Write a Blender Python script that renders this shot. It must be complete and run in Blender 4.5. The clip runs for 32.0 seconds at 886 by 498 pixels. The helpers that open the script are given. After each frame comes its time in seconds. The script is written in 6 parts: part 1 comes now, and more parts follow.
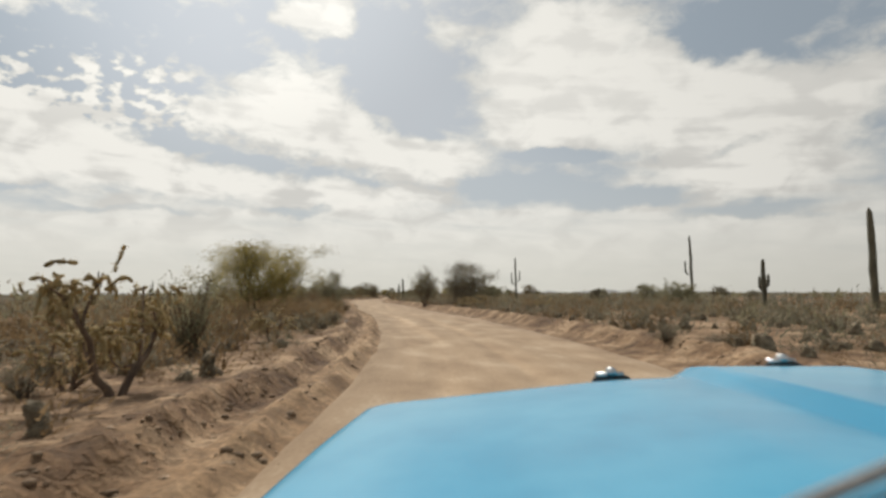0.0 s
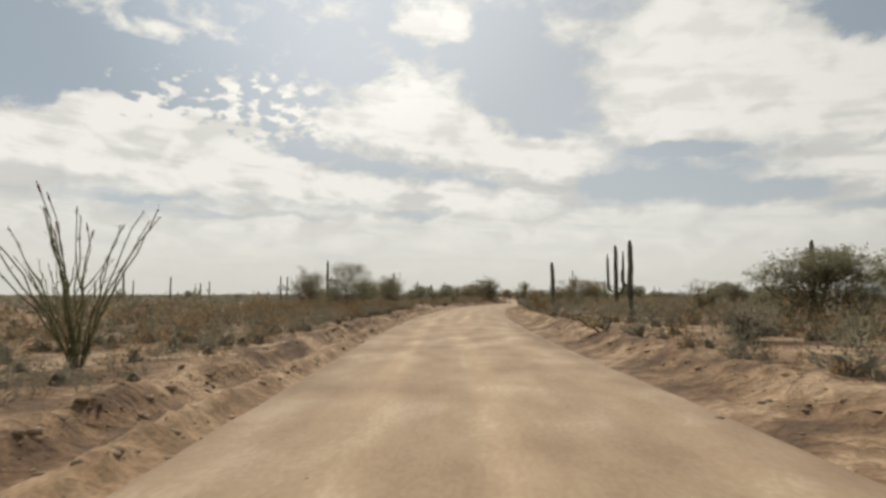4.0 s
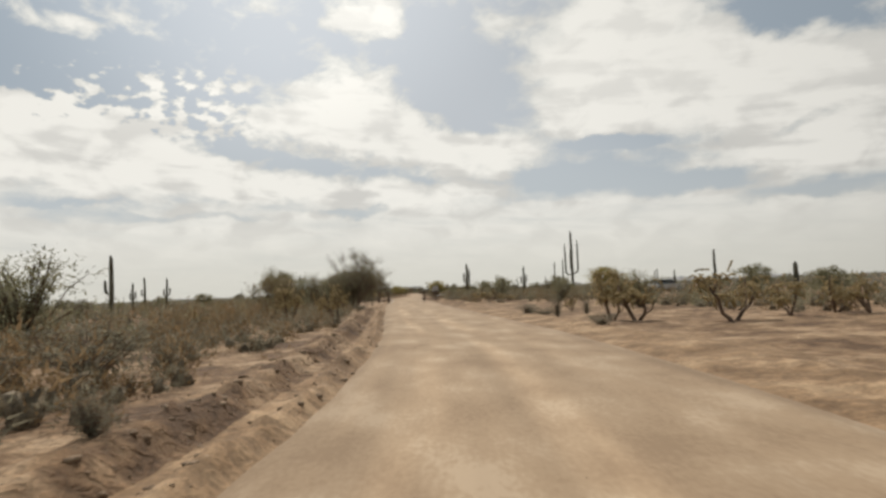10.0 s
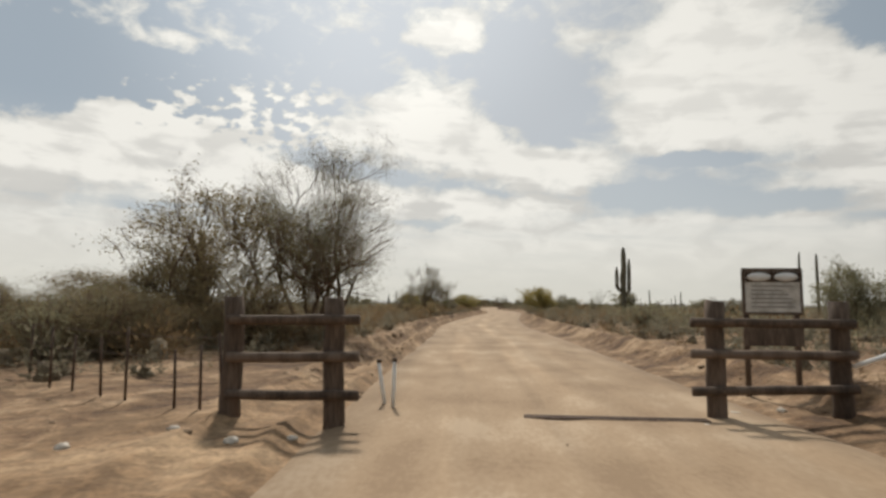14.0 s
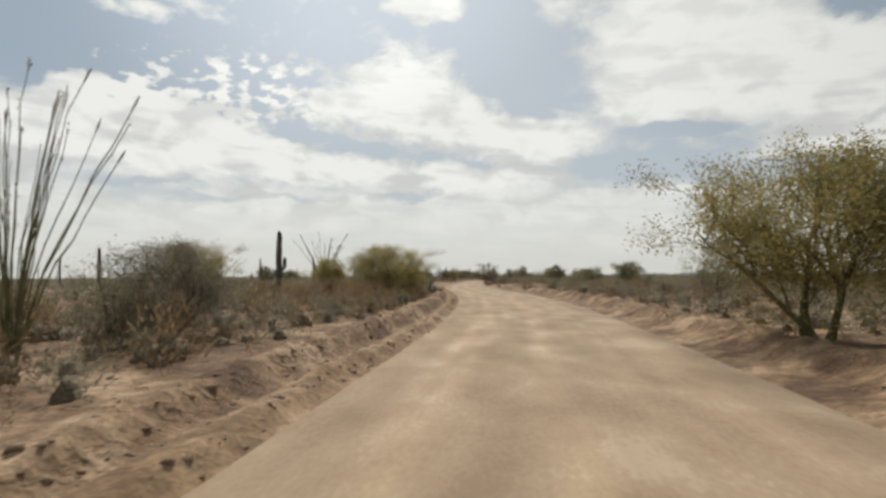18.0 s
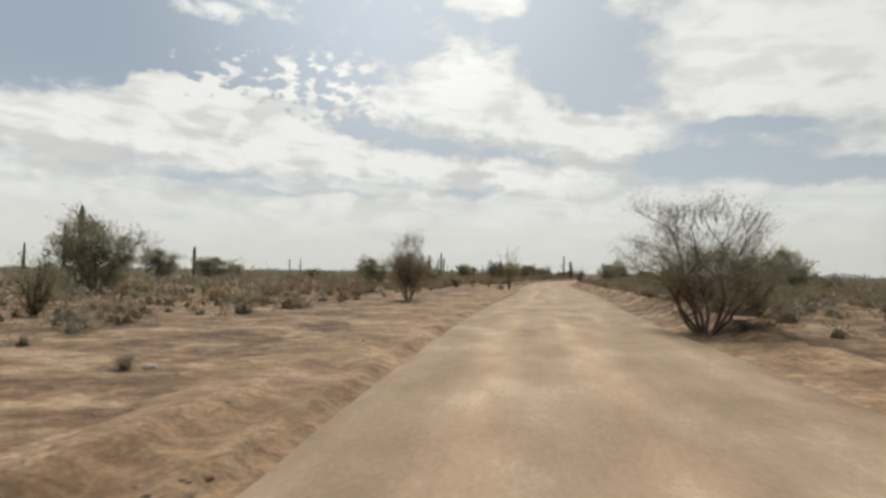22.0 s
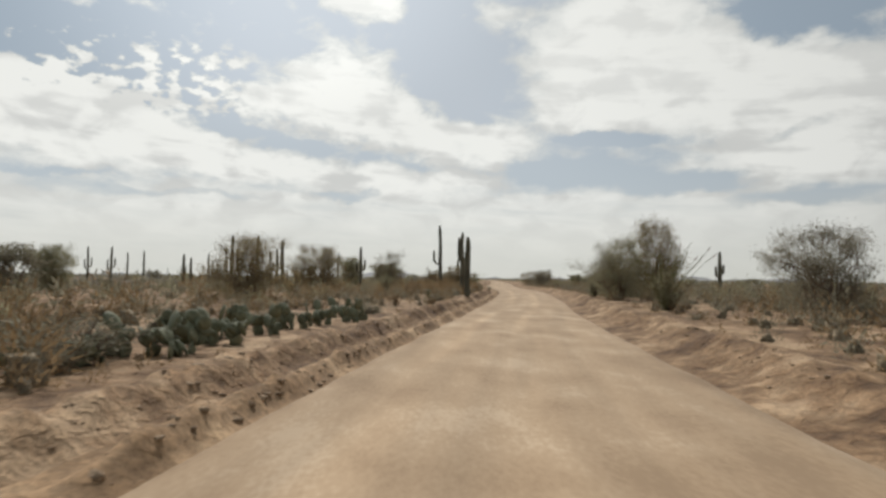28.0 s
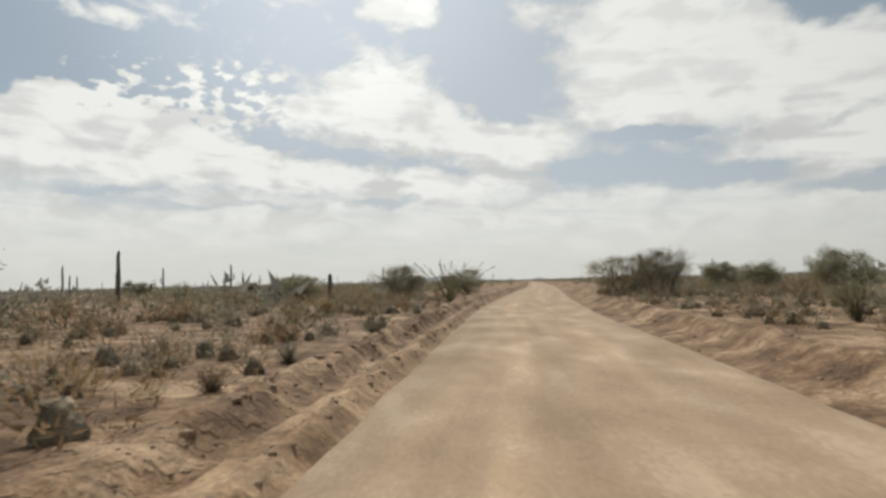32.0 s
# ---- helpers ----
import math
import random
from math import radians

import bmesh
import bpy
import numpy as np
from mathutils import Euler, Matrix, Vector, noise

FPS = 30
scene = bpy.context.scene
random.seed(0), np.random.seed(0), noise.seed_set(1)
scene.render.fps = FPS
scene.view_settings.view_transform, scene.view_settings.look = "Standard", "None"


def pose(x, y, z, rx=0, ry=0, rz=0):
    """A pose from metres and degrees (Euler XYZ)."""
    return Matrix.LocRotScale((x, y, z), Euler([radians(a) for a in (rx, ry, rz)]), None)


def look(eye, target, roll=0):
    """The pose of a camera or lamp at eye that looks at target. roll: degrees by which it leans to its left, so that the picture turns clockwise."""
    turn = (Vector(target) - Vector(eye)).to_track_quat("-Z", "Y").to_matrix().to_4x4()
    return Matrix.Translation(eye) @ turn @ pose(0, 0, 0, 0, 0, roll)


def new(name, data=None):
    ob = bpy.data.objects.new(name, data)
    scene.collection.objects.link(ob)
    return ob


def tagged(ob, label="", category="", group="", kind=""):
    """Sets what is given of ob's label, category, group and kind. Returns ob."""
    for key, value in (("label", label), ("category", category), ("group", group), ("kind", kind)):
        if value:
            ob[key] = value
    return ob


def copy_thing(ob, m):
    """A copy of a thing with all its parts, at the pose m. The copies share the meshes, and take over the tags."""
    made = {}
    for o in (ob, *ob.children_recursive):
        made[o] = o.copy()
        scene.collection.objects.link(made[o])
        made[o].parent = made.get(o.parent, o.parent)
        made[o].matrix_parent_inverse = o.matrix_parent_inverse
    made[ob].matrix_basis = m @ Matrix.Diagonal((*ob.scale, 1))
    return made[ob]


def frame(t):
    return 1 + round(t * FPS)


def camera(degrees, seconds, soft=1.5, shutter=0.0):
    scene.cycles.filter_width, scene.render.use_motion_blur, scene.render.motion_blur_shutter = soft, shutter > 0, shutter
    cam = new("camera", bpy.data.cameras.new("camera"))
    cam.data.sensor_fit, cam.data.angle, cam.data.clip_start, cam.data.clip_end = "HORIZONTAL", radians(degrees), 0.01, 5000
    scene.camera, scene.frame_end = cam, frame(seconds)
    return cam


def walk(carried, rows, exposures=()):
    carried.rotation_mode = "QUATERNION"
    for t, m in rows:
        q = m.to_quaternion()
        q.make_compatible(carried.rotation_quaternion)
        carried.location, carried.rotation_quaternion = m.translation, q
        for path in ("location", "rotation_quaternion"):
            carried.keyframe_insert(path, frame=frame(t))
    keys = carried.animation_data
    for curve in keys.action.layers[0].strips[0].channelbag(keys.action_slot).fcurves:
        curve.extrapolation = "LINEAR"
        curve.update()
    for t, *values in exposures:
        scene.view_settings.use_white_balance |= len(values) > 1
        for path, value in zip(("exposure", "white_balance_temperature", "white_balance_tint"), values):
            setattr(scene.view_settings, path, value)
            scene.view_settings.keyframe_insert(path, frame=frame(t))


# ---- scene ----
# ---- camera and its way along the road ----
cam = camera(71.95, 32.0, soft=2.9, shutter=0.06)


def ride(x, y, yaw, pitch, roll, z=1.5):
    a, b = radians(yaw), radians(pitch)
    way = Vector((-math.sin(a) * math.cos(b), math.cos(a) * math.cos(b), math.sin(b)))
    eye = Vector((x, y, z))
    return look(eye, eye + way, roll)


PATH = [
    (0.0, -1.84, 0.03, -7.29, 4.18, -0.16),
    (0.5, -0.43, 9.71, -5.42, 4.34, 0.30),
    (1.0, 0.45, 19.38, -1.30, 4.22, -1.10),
    (1.5, 0.84, 29.14, 3.00, 4.00, -1.59),
    (2.0, 0.77, 38.90, 6.71, 3.71, -3.21),
    (2.5, 0.19, 48.46, 8.65, 3.39, -2.93),
    (3.0, -0.12, 57.93, 4.70, 4.24, 1.66),
    (3.5, 0.06, 67.59, 3.42, 4.27, -0.21),
    (4.0, -0.19, 77.41, 3.87, 4.30, -0.03),
    (4.5, -0.96, 87.34, 4.32, 4.35, 0.01),
    (5.0, -1.79, 97.37, 4.77, 4.40, -0.04),
    (5.5, -2.26, 107.48, 5.22, 4.41, -0.89),
    (6.0, -2.43, 117.65, 4.35, 4.37, 0.20),
    (6.5, -2.19, 127.61, 2.41, 4.13, 1.01),
    (7.0, -1.81, 137.25, 0.53, 3.60, 0.68),
    (7.5, -0.99, 146.67, -2.05, 4.16, -1.06),
    (8.0, 0.21, 155.98, -5.80, 4.18, -1.31),
    (8.5, 1.86, 165.41, -8.54, 4.76, 1.15),
    (9.0, 3.72, 174.88, -9.81, 4.71, 1.64),
    (9.5, 5.46, 184.33, -5.41, 3.91, -3.10),
    (10.0, 6.75, 193.76, -1.88, 3.84, -2.26),
    (10.5, 7.27, 203.33, 2.43, 3.88, -1.68),
    (11.0, 7.12, 212.77, 5.90, 3.73, -2.80),
    (11.5, 6.46, 222.39, 6.38, 4.05, -2.86),
    (12.0, 5.72, 232.11, 4.98, 4.32, 2.35),
    (12.5, 5.08, 241.76, 4.02, 4.61, -0.12),
    (13.0, 4.49, 251.34, 3.49, 4.68, -0.44),
    (13.5, 3.99, 260.91, 4.18, 4.94, 0.00),
    (14.0, 3.72, 270.82, 4.89, 5.13, 0.45),
    (14.5, 3.08, 280.77, 3.42, 3.17, 0.99),
    (15.0, 2.74, 290.81, 4.92, 2.16, 0.05),
    (15.5, 2.44, 300.91, 4.29, 1.98, -0.00),
    (16.0, 2.15, 311.05, 3.16, 2.18, -0.02),
    (16.5, 1.89, 321.20, 3.42, 2.32, -0.69),
    (17.0, 2.21, 331.34, 3.37, 1.96, -0.67),
    (17.5, 2.65, 341.45, 3.32, 2.58, -0.41),
    (18.0, 3.39, 351.23, 3.21, 2.56, -0.35),
    (18.5, 3.84, 361.01, 3.72, 2.07, 0.45),
    (19.0, 4.02, 370.89, 4.33, 2.12, -0.46),
    (19.5, 3.95, 381.01, 5.64, 2.62, -0.61),
    (20.0, 3.73, 391.18, 8.08, 2.52, -1.10),
    (20.5, 3.21, 401.37, 10.54, 1.95, 0.09),
    (21.0, 2.28, 411.63, 11.48, 2.50, -0.16),
    (21.5, 1.34, 421.88, 11.61, 2.20, 0.56),
    (22.0, 0.75, 432.16, 8.81, 2.23, 0.82),
    (22.5, 0.36, 442.46, 5.69, 2.12, 0.22),
    (23.0, 0.31, 452.75, 2.48, 2.77, 0.40),
    (23.5, 0.58, 462.93, 1.32, 2.57, 1.47),
    (24.0, 1.09, 473.18, 2.33, 2.67, 0.48),
    (24.5, 1.38, 483.49, 4.22, 2.47, -2.55),
    (25.0, 1.26, 493.85, 1.02, 1.77, -0.14),
    (25.5, 1.41, 504.24, -1.15, 1.50, 0.02),
    (26.0, 1.77, 514.64, -0.81, 1.59, 0.01),
    (26.5, 2.26, 525.05, 1.59, 1.98, 0.19),
    (27.0, 3.04, 535.44, -1.32, 2.60, 0.27),
    (27.5, 4.26, 545.81, -3.11, 2.82, 0.62),
    (28.0, 5.78, 556.16, -2.86, 2.74, 0.63),
    (28.5, 7.40, 566.58, -3.34, 2.59, 0.10),
    (29.0, 9.18, 577.00, -4.35, 2.61, -0.64),
    (29.5, 10.93, 587.37, -4.13, 3.22, 1.68),
    (30.0, 12.67, 597.40, -3.67, 3.08, 0.70),
    (30.5, 14.31, 607.15, -3.95, 3.39, 1.78),
    (31.0, 15.97, 616.76, -4.05, 3.27, 1.37),
    (31.5, 17.39, 626.06, -1.15, 2.95, -1.02),
    (32.0, 18.14, 634.88, 1.15, 3.05, -1.32),
]
walk(cam, [(t, ride(*row)) for t, *row in PATH], [(0.0, 0.0, 6500, 10), (14.5, 0.0, 6500, 10), (16.5, 0.0, 6250, 9), (32.0, 0.0, 6250, 9)])

# ---- sky, sun, exposure ----
SUN_AZ, SUN_EL = 14.0, 48.0  # degrees to the left of +y, and above the horizon
world = bpy.data.worlds.new("desert_sky")
scene.world = world
world.use_nodes = True
WT = world.node_tree
WT.nodes.clear()


def wnode(kind, **values):
    n = WT.nodes.new(kind)
    for key, value in values.items():
        if key in n.inputs:
            n.inputs[key].default_value = value
    return n


def wmath(op, a, b=None, c=None):
    n = WT.nodes.new("ShaderNodeMath")
    n.operation = op
    for i, v in enumerate((a, b, c)):
        if v is None:
            continue
        if isinstance(v, (int, float)):
            n.inputs[i].default_value = v
        else:
            WT.links.new(v, n.inputs[i])
    return n.outputs[0]


def wmap(value, a, b, c, d):
    n = WT.nodes.new("ShaderNodeMapRange")
    n.interpolation_type = "SMOOTHSTEP"
    WT.links.new(value, n.inputs[0])
    for i, v in enumerate((a, b, c, d)):
        n.inputs[1 + i].default_value = v
    return n.outputs[0]


def wmix(factor, a, b):
    n = WT.nodes.new("ShaderNodeMix")
    n.data_type = "RGBA"
    for socket, v in ((n.inputs[0], factor), (n.inputs[6], a), (n.inputs[7], b)):
        if isinstance(v, (int, float, tuple)):
            socket.default_value = v
        else:
            WT.links.new(v, socket)
    return n.outputs[2]


def wnoise(vector, scale, detail=6.0, rough=0.55, distort=0.0):
    n = wnode("ShaderNodeTexNoise", Scale=scale, Detail=detail, Roughness=rough, Distortion=distort)
    WT.links.new(vector, n.inputs["Vector"])
    return n.outputs["Fac"]


coord = WT.nodes.new("ShaderNodeTexCoord")
split = WT.nodes.new("ShaderNodeSeparateXYZ")
WT.links.new(coord.outputs["Generated"], split.inputs[0])
dx, dy, dz = split.outputs
az = wmath("MULTIPLY", wmath("ARCTAN2", wmath("MULTIPLY", dx, -1.0), dy), 57.2958)
el = wmath("MULTIPLY", wmath("ARCSINE", wmath("MINIMUM", wmath("MAXIMUM", dz, -1.0), 1.0)), 57.2958)
flat = WT.nodes.new("ShaderNodeCombineXYZ")
WT.links.new(az, flat.inputs[0])
WT.links.new(wmath("MULTIPLY", el, 1.7), flat.inputs[1])
streak = WT.nodes.new("ShaderNodeCombineXYZ")
WT.links.new(wmath("MULTIPLY", az, 0.28), streak.inputs[0])
WT.links.new(wmath("MULTIPLY", wmath("SUBTRACT", el, wmath("MULTIPLY", az, 0.07)), 2.2), streak.inputs[1])
warp = WT.nodes.new("ShaderNodeCombineXYZ")
WT.links.new(wmath("ADD", az, wmath("MULTIPLY", wmath("SUBTRACT", wnoise(flat.outputs[0], 0.16, 6), 0.5), 6.0)), warp.inputs[0])
WT.links.new(wmath("ADD", el, wmath("MULTIPLY", wmath("SUBTRACT", wnoise(flat.outputs[0], 0.21, 6), 0.5), 3.6)), warp.inputs[1])
# cloud banks and clear gaps of this sky: azimuth, height, half width, half height, amount
BANKS = [
    (0, 3.5, 120, 6.0, 0.5),
    (-24.2, 17.7, 11.3, 5.2, 0.85), (-15.7, 21.1, 5.3, 4.6, 0.60), (-33.9, 13.8, 8.1, 4.6, 0.80), (-20.2, 23.6, 5.3, 2.4, 0.60), (-7.6, 23.7, 2.7, 1.8, 0.35), (-15.2, 15.6, 5.1, 2.5, 0.60), (6.6, 16.6, 5.5, 3.6, 0.90),
    (12.9, 15.8, 3.4, 2.0, 0.70), (1.8, 14.3, 6.2, 2.4, 0.85), (-5.2, 12.6, 6.5, 2.0, 0.85), (30.4, 13.1, 5.9, 2.5, 0.80), (26.8, 11.0, 9.9, 2.1, 0.80), (19.6, 11.1, 7.6, 1.8, 0.70), (11.0, 9.6, 9.8, 1.3, 0.55),
    (-0.5, 8.8, 8.5, 1.4, 0.50), (4.3, 24.9, 3.5, 1.8, 0.75), (42.2, 11.2, 11.4, 2.1, 0.90), (34.2, 16.0, 3.5, 1.0, 0.75), (45.8, 15.7, 1.3, 0.5, 0.50), (31.0, 14.0, 10.5, 2.3, 0.80), (-41.8, 16.1, 5.0, 2.5, 0.50),
    (-34.3, 10.1, 9.9, 1.9, 0.50), (-4.0, 18.2, 4.8, 4.6, -0.60), (18.3, 22.0, 12.5, 2.2, -0.30), (-2.3, 22.7, 4.1, 2.8, -0.45), (16.0, 13.2, 2.8, 0.9, -0.55), (11.0, 11.9, 3.0, 0.7, -0.5), (-18.3, 12.6, 4.2, 0.8, -0.90),
    (-32.4, 12.0, 1.8, 0.7, -0.60), (-34.7, 12.6, 1.6, 0.6, -0.50), (-15.3, 9.8, 7.5, 1.3, -0.52), (-24.7, 8.4, 6.7, 1.0, -0.55), (-33.8, 6.9, 5.7, 0.8, -0.60), (-10.1, 8.4, 6.2, 0.8, -0.22), (6.3, 7.6, 4.2, 0.5, -0.40),
    (20.3, 7.1, 7.0, 0.4, -0.30), (29.4, 8.2, 5.1, 0.4, -0.35), (-33.9, 21.6, 5.8, 2.1, -0.90), (29.2, 19.6, 8.7, 2.0, -0.40), (42.4, 18.4, 14.3, 3.9, -0.90),
    (30.2, 21.8, 4.5, 1.1, 0.55), (24.5, 22.6, 2.5, 0.7, 0.4),
]
amount = wmath("ADD", 0.0, 0.12)
for a, e, ra, re, w in BANKS:
    sub = WT.nodes.new("ShaderNodeVectorMath")
    sub.operation = "SUBTRACT"
    WT.links.new(warp.outputs[0], sub.inputs[0])
    sub.inputs[1].default_value = (a, e, 0)
    mul = WT.nodes.new("ShaderNodeVectorMath")
    mul.operation = "MULTIPLY"
    WT.links.new(sub.outputs[0], mul.inputs[0])
    mul.inputs[1].default_value = (1 / ra, 1 / re, 0)
    far = WT.nodes.new("ShaderNodeVectorMath")
    far.operation = "LENGTH"
    WT.links.new(mul.outputs[0], far.inputs[0])
    amount = wmath("ADD", amount, wmap(far.outputs["Value"], 0.35, 1.35, w, 0.0))
puffs = wnoise(flat.outputs[0], 0.34, 10, 0.62, 0.4)
lines = wnoise(streak.outputs[0], 0.30, 4, 0.5)
low = wmap(el, 6.0, 12.0, 1.0, 0.0)
# small broken puffs above the bank to the left of the road's end
speck = wmath("MULTIPLY", wmath("MULTIPLY", wmap(az, 13.5, 18.0, 0.0, 1.0), wmap(az, 31.0, 38.0, 1.0, 0.0)), wmath("MULTIPLY", wmap(el, 13.0, 14.8, 0.0, 1.0), wmap(el, 18.0, 21.5, 1.0, 0.0)))
dots = wmath("MULTIPLY", wmath("ADD", 0.1, wmath("MULTIPLY", wmath("SUBTRACT", wnoise(flat.outputs[0], 0.62, 3, 0.5), 0.5), 6.5)), speck)
ragged = wmap(az, -14.0, 0.0, 0.75, 1.35)
detail = wmath("ADD", wmath("MULTIPLY", wmath("MULTIPLY", wmath("SUBTRACT", puffs, 0.5), ragged), wmap(el, 5.0, 13.0, 0.25, 1.5)), wmath("MULTIPLY", wmath("SUBTRACT", lines, 0.5), wmath("ADD", 0.35, wmath("MULTIPLY", low, 0.9))))
detail = wmath("ADD", detail, dots)
cloud = wmap(wmath("ADD", amount, detail), -0.04, 0.52, 0.0, 1.0)
sky = wnode("ShaderNodeTexSky")
sky.sky_type = "NISHITA"
sky.sun_disc = False
sky.sun_elevation, sky.sun_rotation = radians(SUN_EL), radians(-SUN_AZ)
sky.altitude, sky.air_density, sky.dust_density, sky.ozone_density = 600, 1.0, 2.0, 1.0
dim = WT.nodes.new("ShaderNodeVectorMath")
dim.operation = "SCALE"
WT.links.new(sky.outputs[0], dim.inputs[0])
dim.inputs["Scale"].default_value = 0.075
# thin haze over the blue: deeper to the left of the road, milky towards the sun
clear = wmix(wmap(wmath("ABSOLUTE", wmath("SUBTRACT", az, 4.0)), 8.0, 36.0, 1.0, 0.0), (0.37, 0.43, 0.48, 1), (0.56, 0.59, 0.61, 1))
clear = wmix(wmap(el, 8.0, 17.0, 1.0, 0.0), clear, (0.52, 0.56, 0.575, 1))
veil = wmix(0.9, dim.outputs[0], clear)
billow = wmath("ADD", wmath("MULTIPLY", lines, 0.45), wmath("MULTIPLY", wnoise(flat.outputs[0], 0.22, 5, 0.5, 0.5), 0.55))
thick = wmath("ADD", amount, wmath("MULTIPLY", detail, 0.9))
shade = wmix(wmap(thick, 0.25, 0.85, 0.0, 1.0), (0.70, 0.70, 0.66, 1), (0.905, 0.885, 0.82, 1))
shade = wmix(wmath("MULTIPLY", wmap(billow, 0.46, 0.6, 0.0, 0.85), wmath("MULTIPLY", wmap(el, 8.0, 20.0, 1.0, 0.45), wmap(el, 2.5, 9.0, 0.35, 1.0))), shade, (0.61, 0.60, 0.565, 1))
body = wmix(cloud, veil, shade)
hazy = wmix(wmap(el, -1.0, 9.0, 0.85, 0.0), body, (0.66, 0.645, 0.57, 1))
glow = wmap(wmath("ADD", wmath("POWER", wmath("DIVIDE", wmath("SUBTRACT", az, SUN_AZ), 28.0), 2.0), wmath("POWER", wmath("DIVIDE", wmath("SUBTRACT", el, 34.0), 24.0), 2.0)), 0.0, 1.0, 0.25, 0.0)
bright = WT.nodes.new("ShaderNodeVectorMath")
bright.operation = "SCALE"
WT.links.new(hazy, bright.inputs[0])
WT.links.new(wmath("ADD", wmap(az, -48.0, -8.0, 0.78, 0.96), glow), bright.inputs["Scale"])
back = wnode("ShaderNodeBackground", Strength=1.0)
WT.links.new(bright.outputs[0], back.inputs[0])
WT.links.new(back.outputs[0], WT.nodes.new("ShaderNodeOutputWorld").inputs[0])

sun = new("sun", bpy.data.lights.new("sun", "SUN"))
sun.data.energy, sun.data.angle, sun.data.color = 3.4, radians(5.0), (1.0, 0.945, 0.86)
s_way = Vector((-math.sin(radians(SUN_AZ)) * math.cos(radians(SUN_EL)), math.cos(radians(SUN_AZ)) * math.cos(radians(SUN_EL)), math.sin(radians(SUN_EL))))
sun.matrix_world = look((0, 0, 60), Vector((0, 0, 60)) - s_way)


# ---- materials ----
def material(name, colours, scale=4.0, rough=0.9, bump=0.3, metal=0.0, fine=40.0, vary=0.0, spec=0.3, through_light=0.0, stretch=(1, 1, 1), island=False, relief=0.02, rich=4, crumb=0.0):
    """Noise at two scales mixes the given colours; vary: how much each thing differs from its like."""
    m = bpy.data.materials.new(name)
    m.use_nodes = True
    t = m.node_tree
    bsdf = t.nodes["Principled BSDF"]
    bsdf.inputs["Roughness"].default_value, bsdf.inputs["Metallic"].default_value = rough, metal
    bsdf.inputs["Specular IOR Level"].default_value = spec
    place = t.nodes.new("ShaderNodeTexCoord")
    move = t.nodes.new("ShaderNodeMapping")
    move.inputs["Scale"].default_value = stretch
    t.links.new(place.outputs["Object"], move.inputs[0])
    large = t.nodes.new("ShaderNodeTexNoise")
    large.inputs["Scale"].default_value, large.inputs["Detail"].default_value = scale, 5
    small = t.nodes.new("ShaderNodeTexNoise")
    small.inputs["Scale"].default_value, small.inputs["Detail"].default_value, small.inputs["Roughness"].default_value = fine, rich, 0.5 + 0.03 * (rich - 4)
    for n in (large, small):
        t.links.new(move.outputs[0], n.inputs["Vector"])
    add = t.nodes.new("ShaderNodeMath")
    add.operation = "MULTIPLY_ADD"
    t.links.new(small.outputs["Fac"], add.inputs[0])
    add.inputs[1].default_value = 0.45
    t.links.new(large.outputs["Fac"], add.inputs[2])
    value = add.outputs[0]
    info = t.nodes.new("ShaderNodeNewGeometry" if island else "ShaderNodeObjectInfo")
    if vary:
        rnd = t.nodes.new("ShaderNodeMath")
        rnd.operation = "MULTIPLY_ADD"
        t.links.new(info.outputs["Random Per Island" if island else "Random"], rnd.inputs[0])
        rnd.inputs[1].default_value = vary
        t.links.new(value, rnd.inputs[2])
        value = rnd.outputs[0]
    ramp = t.nodes.new("ShaderNodeValToRGB")
    t.links.new(value, ramp.inputs[0])
    lo, hi = 0.57, 0.88 + vary
    while len(ramp.color_ramp.elements) < len(colours):
        ramp.color_ramp.elements.new(0.5)
    for i, c in enumerate(colours):
        ramp.color_ramp.elements[i].position = min(1.0, lo + (hi - lo) * i / max(1, len(colours) - 1))
        ramp.color_ramp.elements[i].color = (*c, 1)
    colour = ramp.outputs[0]
    if crumb:
        # broken crust: shade painted dark into the hollows, and pale crumbs, a hand's width and a finger's width across
        for size, low, high, dark, light in ((crumb, 0.40, 0.60, 0.84, 1.14), (crumb * 4.2, 0.38, 0.62, 0.82, 1.16)):
            grit = t.nodes.new("ShaderNodeTexNoise")
            grit.inputs["Scale"].default_value, grit.inputs["Detail"].default_value, grit.inputs["Distortion"].default_value = size, 2, 0.6
            t.links.new(move.outputs[0], grit.inputs["Vector"])
            tone = t.nodes.new("ShaderNodeMapRange")
            t.links.new(grit.outputs["Fac"], tone.inputs[0])
            for k, v in enumerate((low, high, dark, light)):
                tone.inputs[1 + k].default_value = v
            mul = t.nodes.new("ShaderNodeVectorMath")
            mul.operation = "SCALE"
            t.links.new(colour, mul.inputs[0])
            t.links.new(tone.outputs[0], mul.inputs["Scale"])
            colour = mul.outputs[0]
            lift = t.nodes.new("ShaderNodeMath")
            lift.operation = "MULTIPLY_ADD"
            t.links.new(tone.outputs[0], lift.inputs[0])
            lift.inputs[1].default_value = 0.9 * crumb / size
            t.links.new(value, lift.inputs[2])
            value = lift.outputs[0]
    t.links.new(colour, bsdf.inputs["Base Color"])
    if bump:
        b = t.nodes.new("ShaderNodeBump")
        b.inputs["Strength"].default_value, b.inputs["Distance"].default_value = bump, relief
        t.links.new(value, b.inputs["Height"])
        t.links.new(b.outputs[0], bsdf.inputs["Normal"])
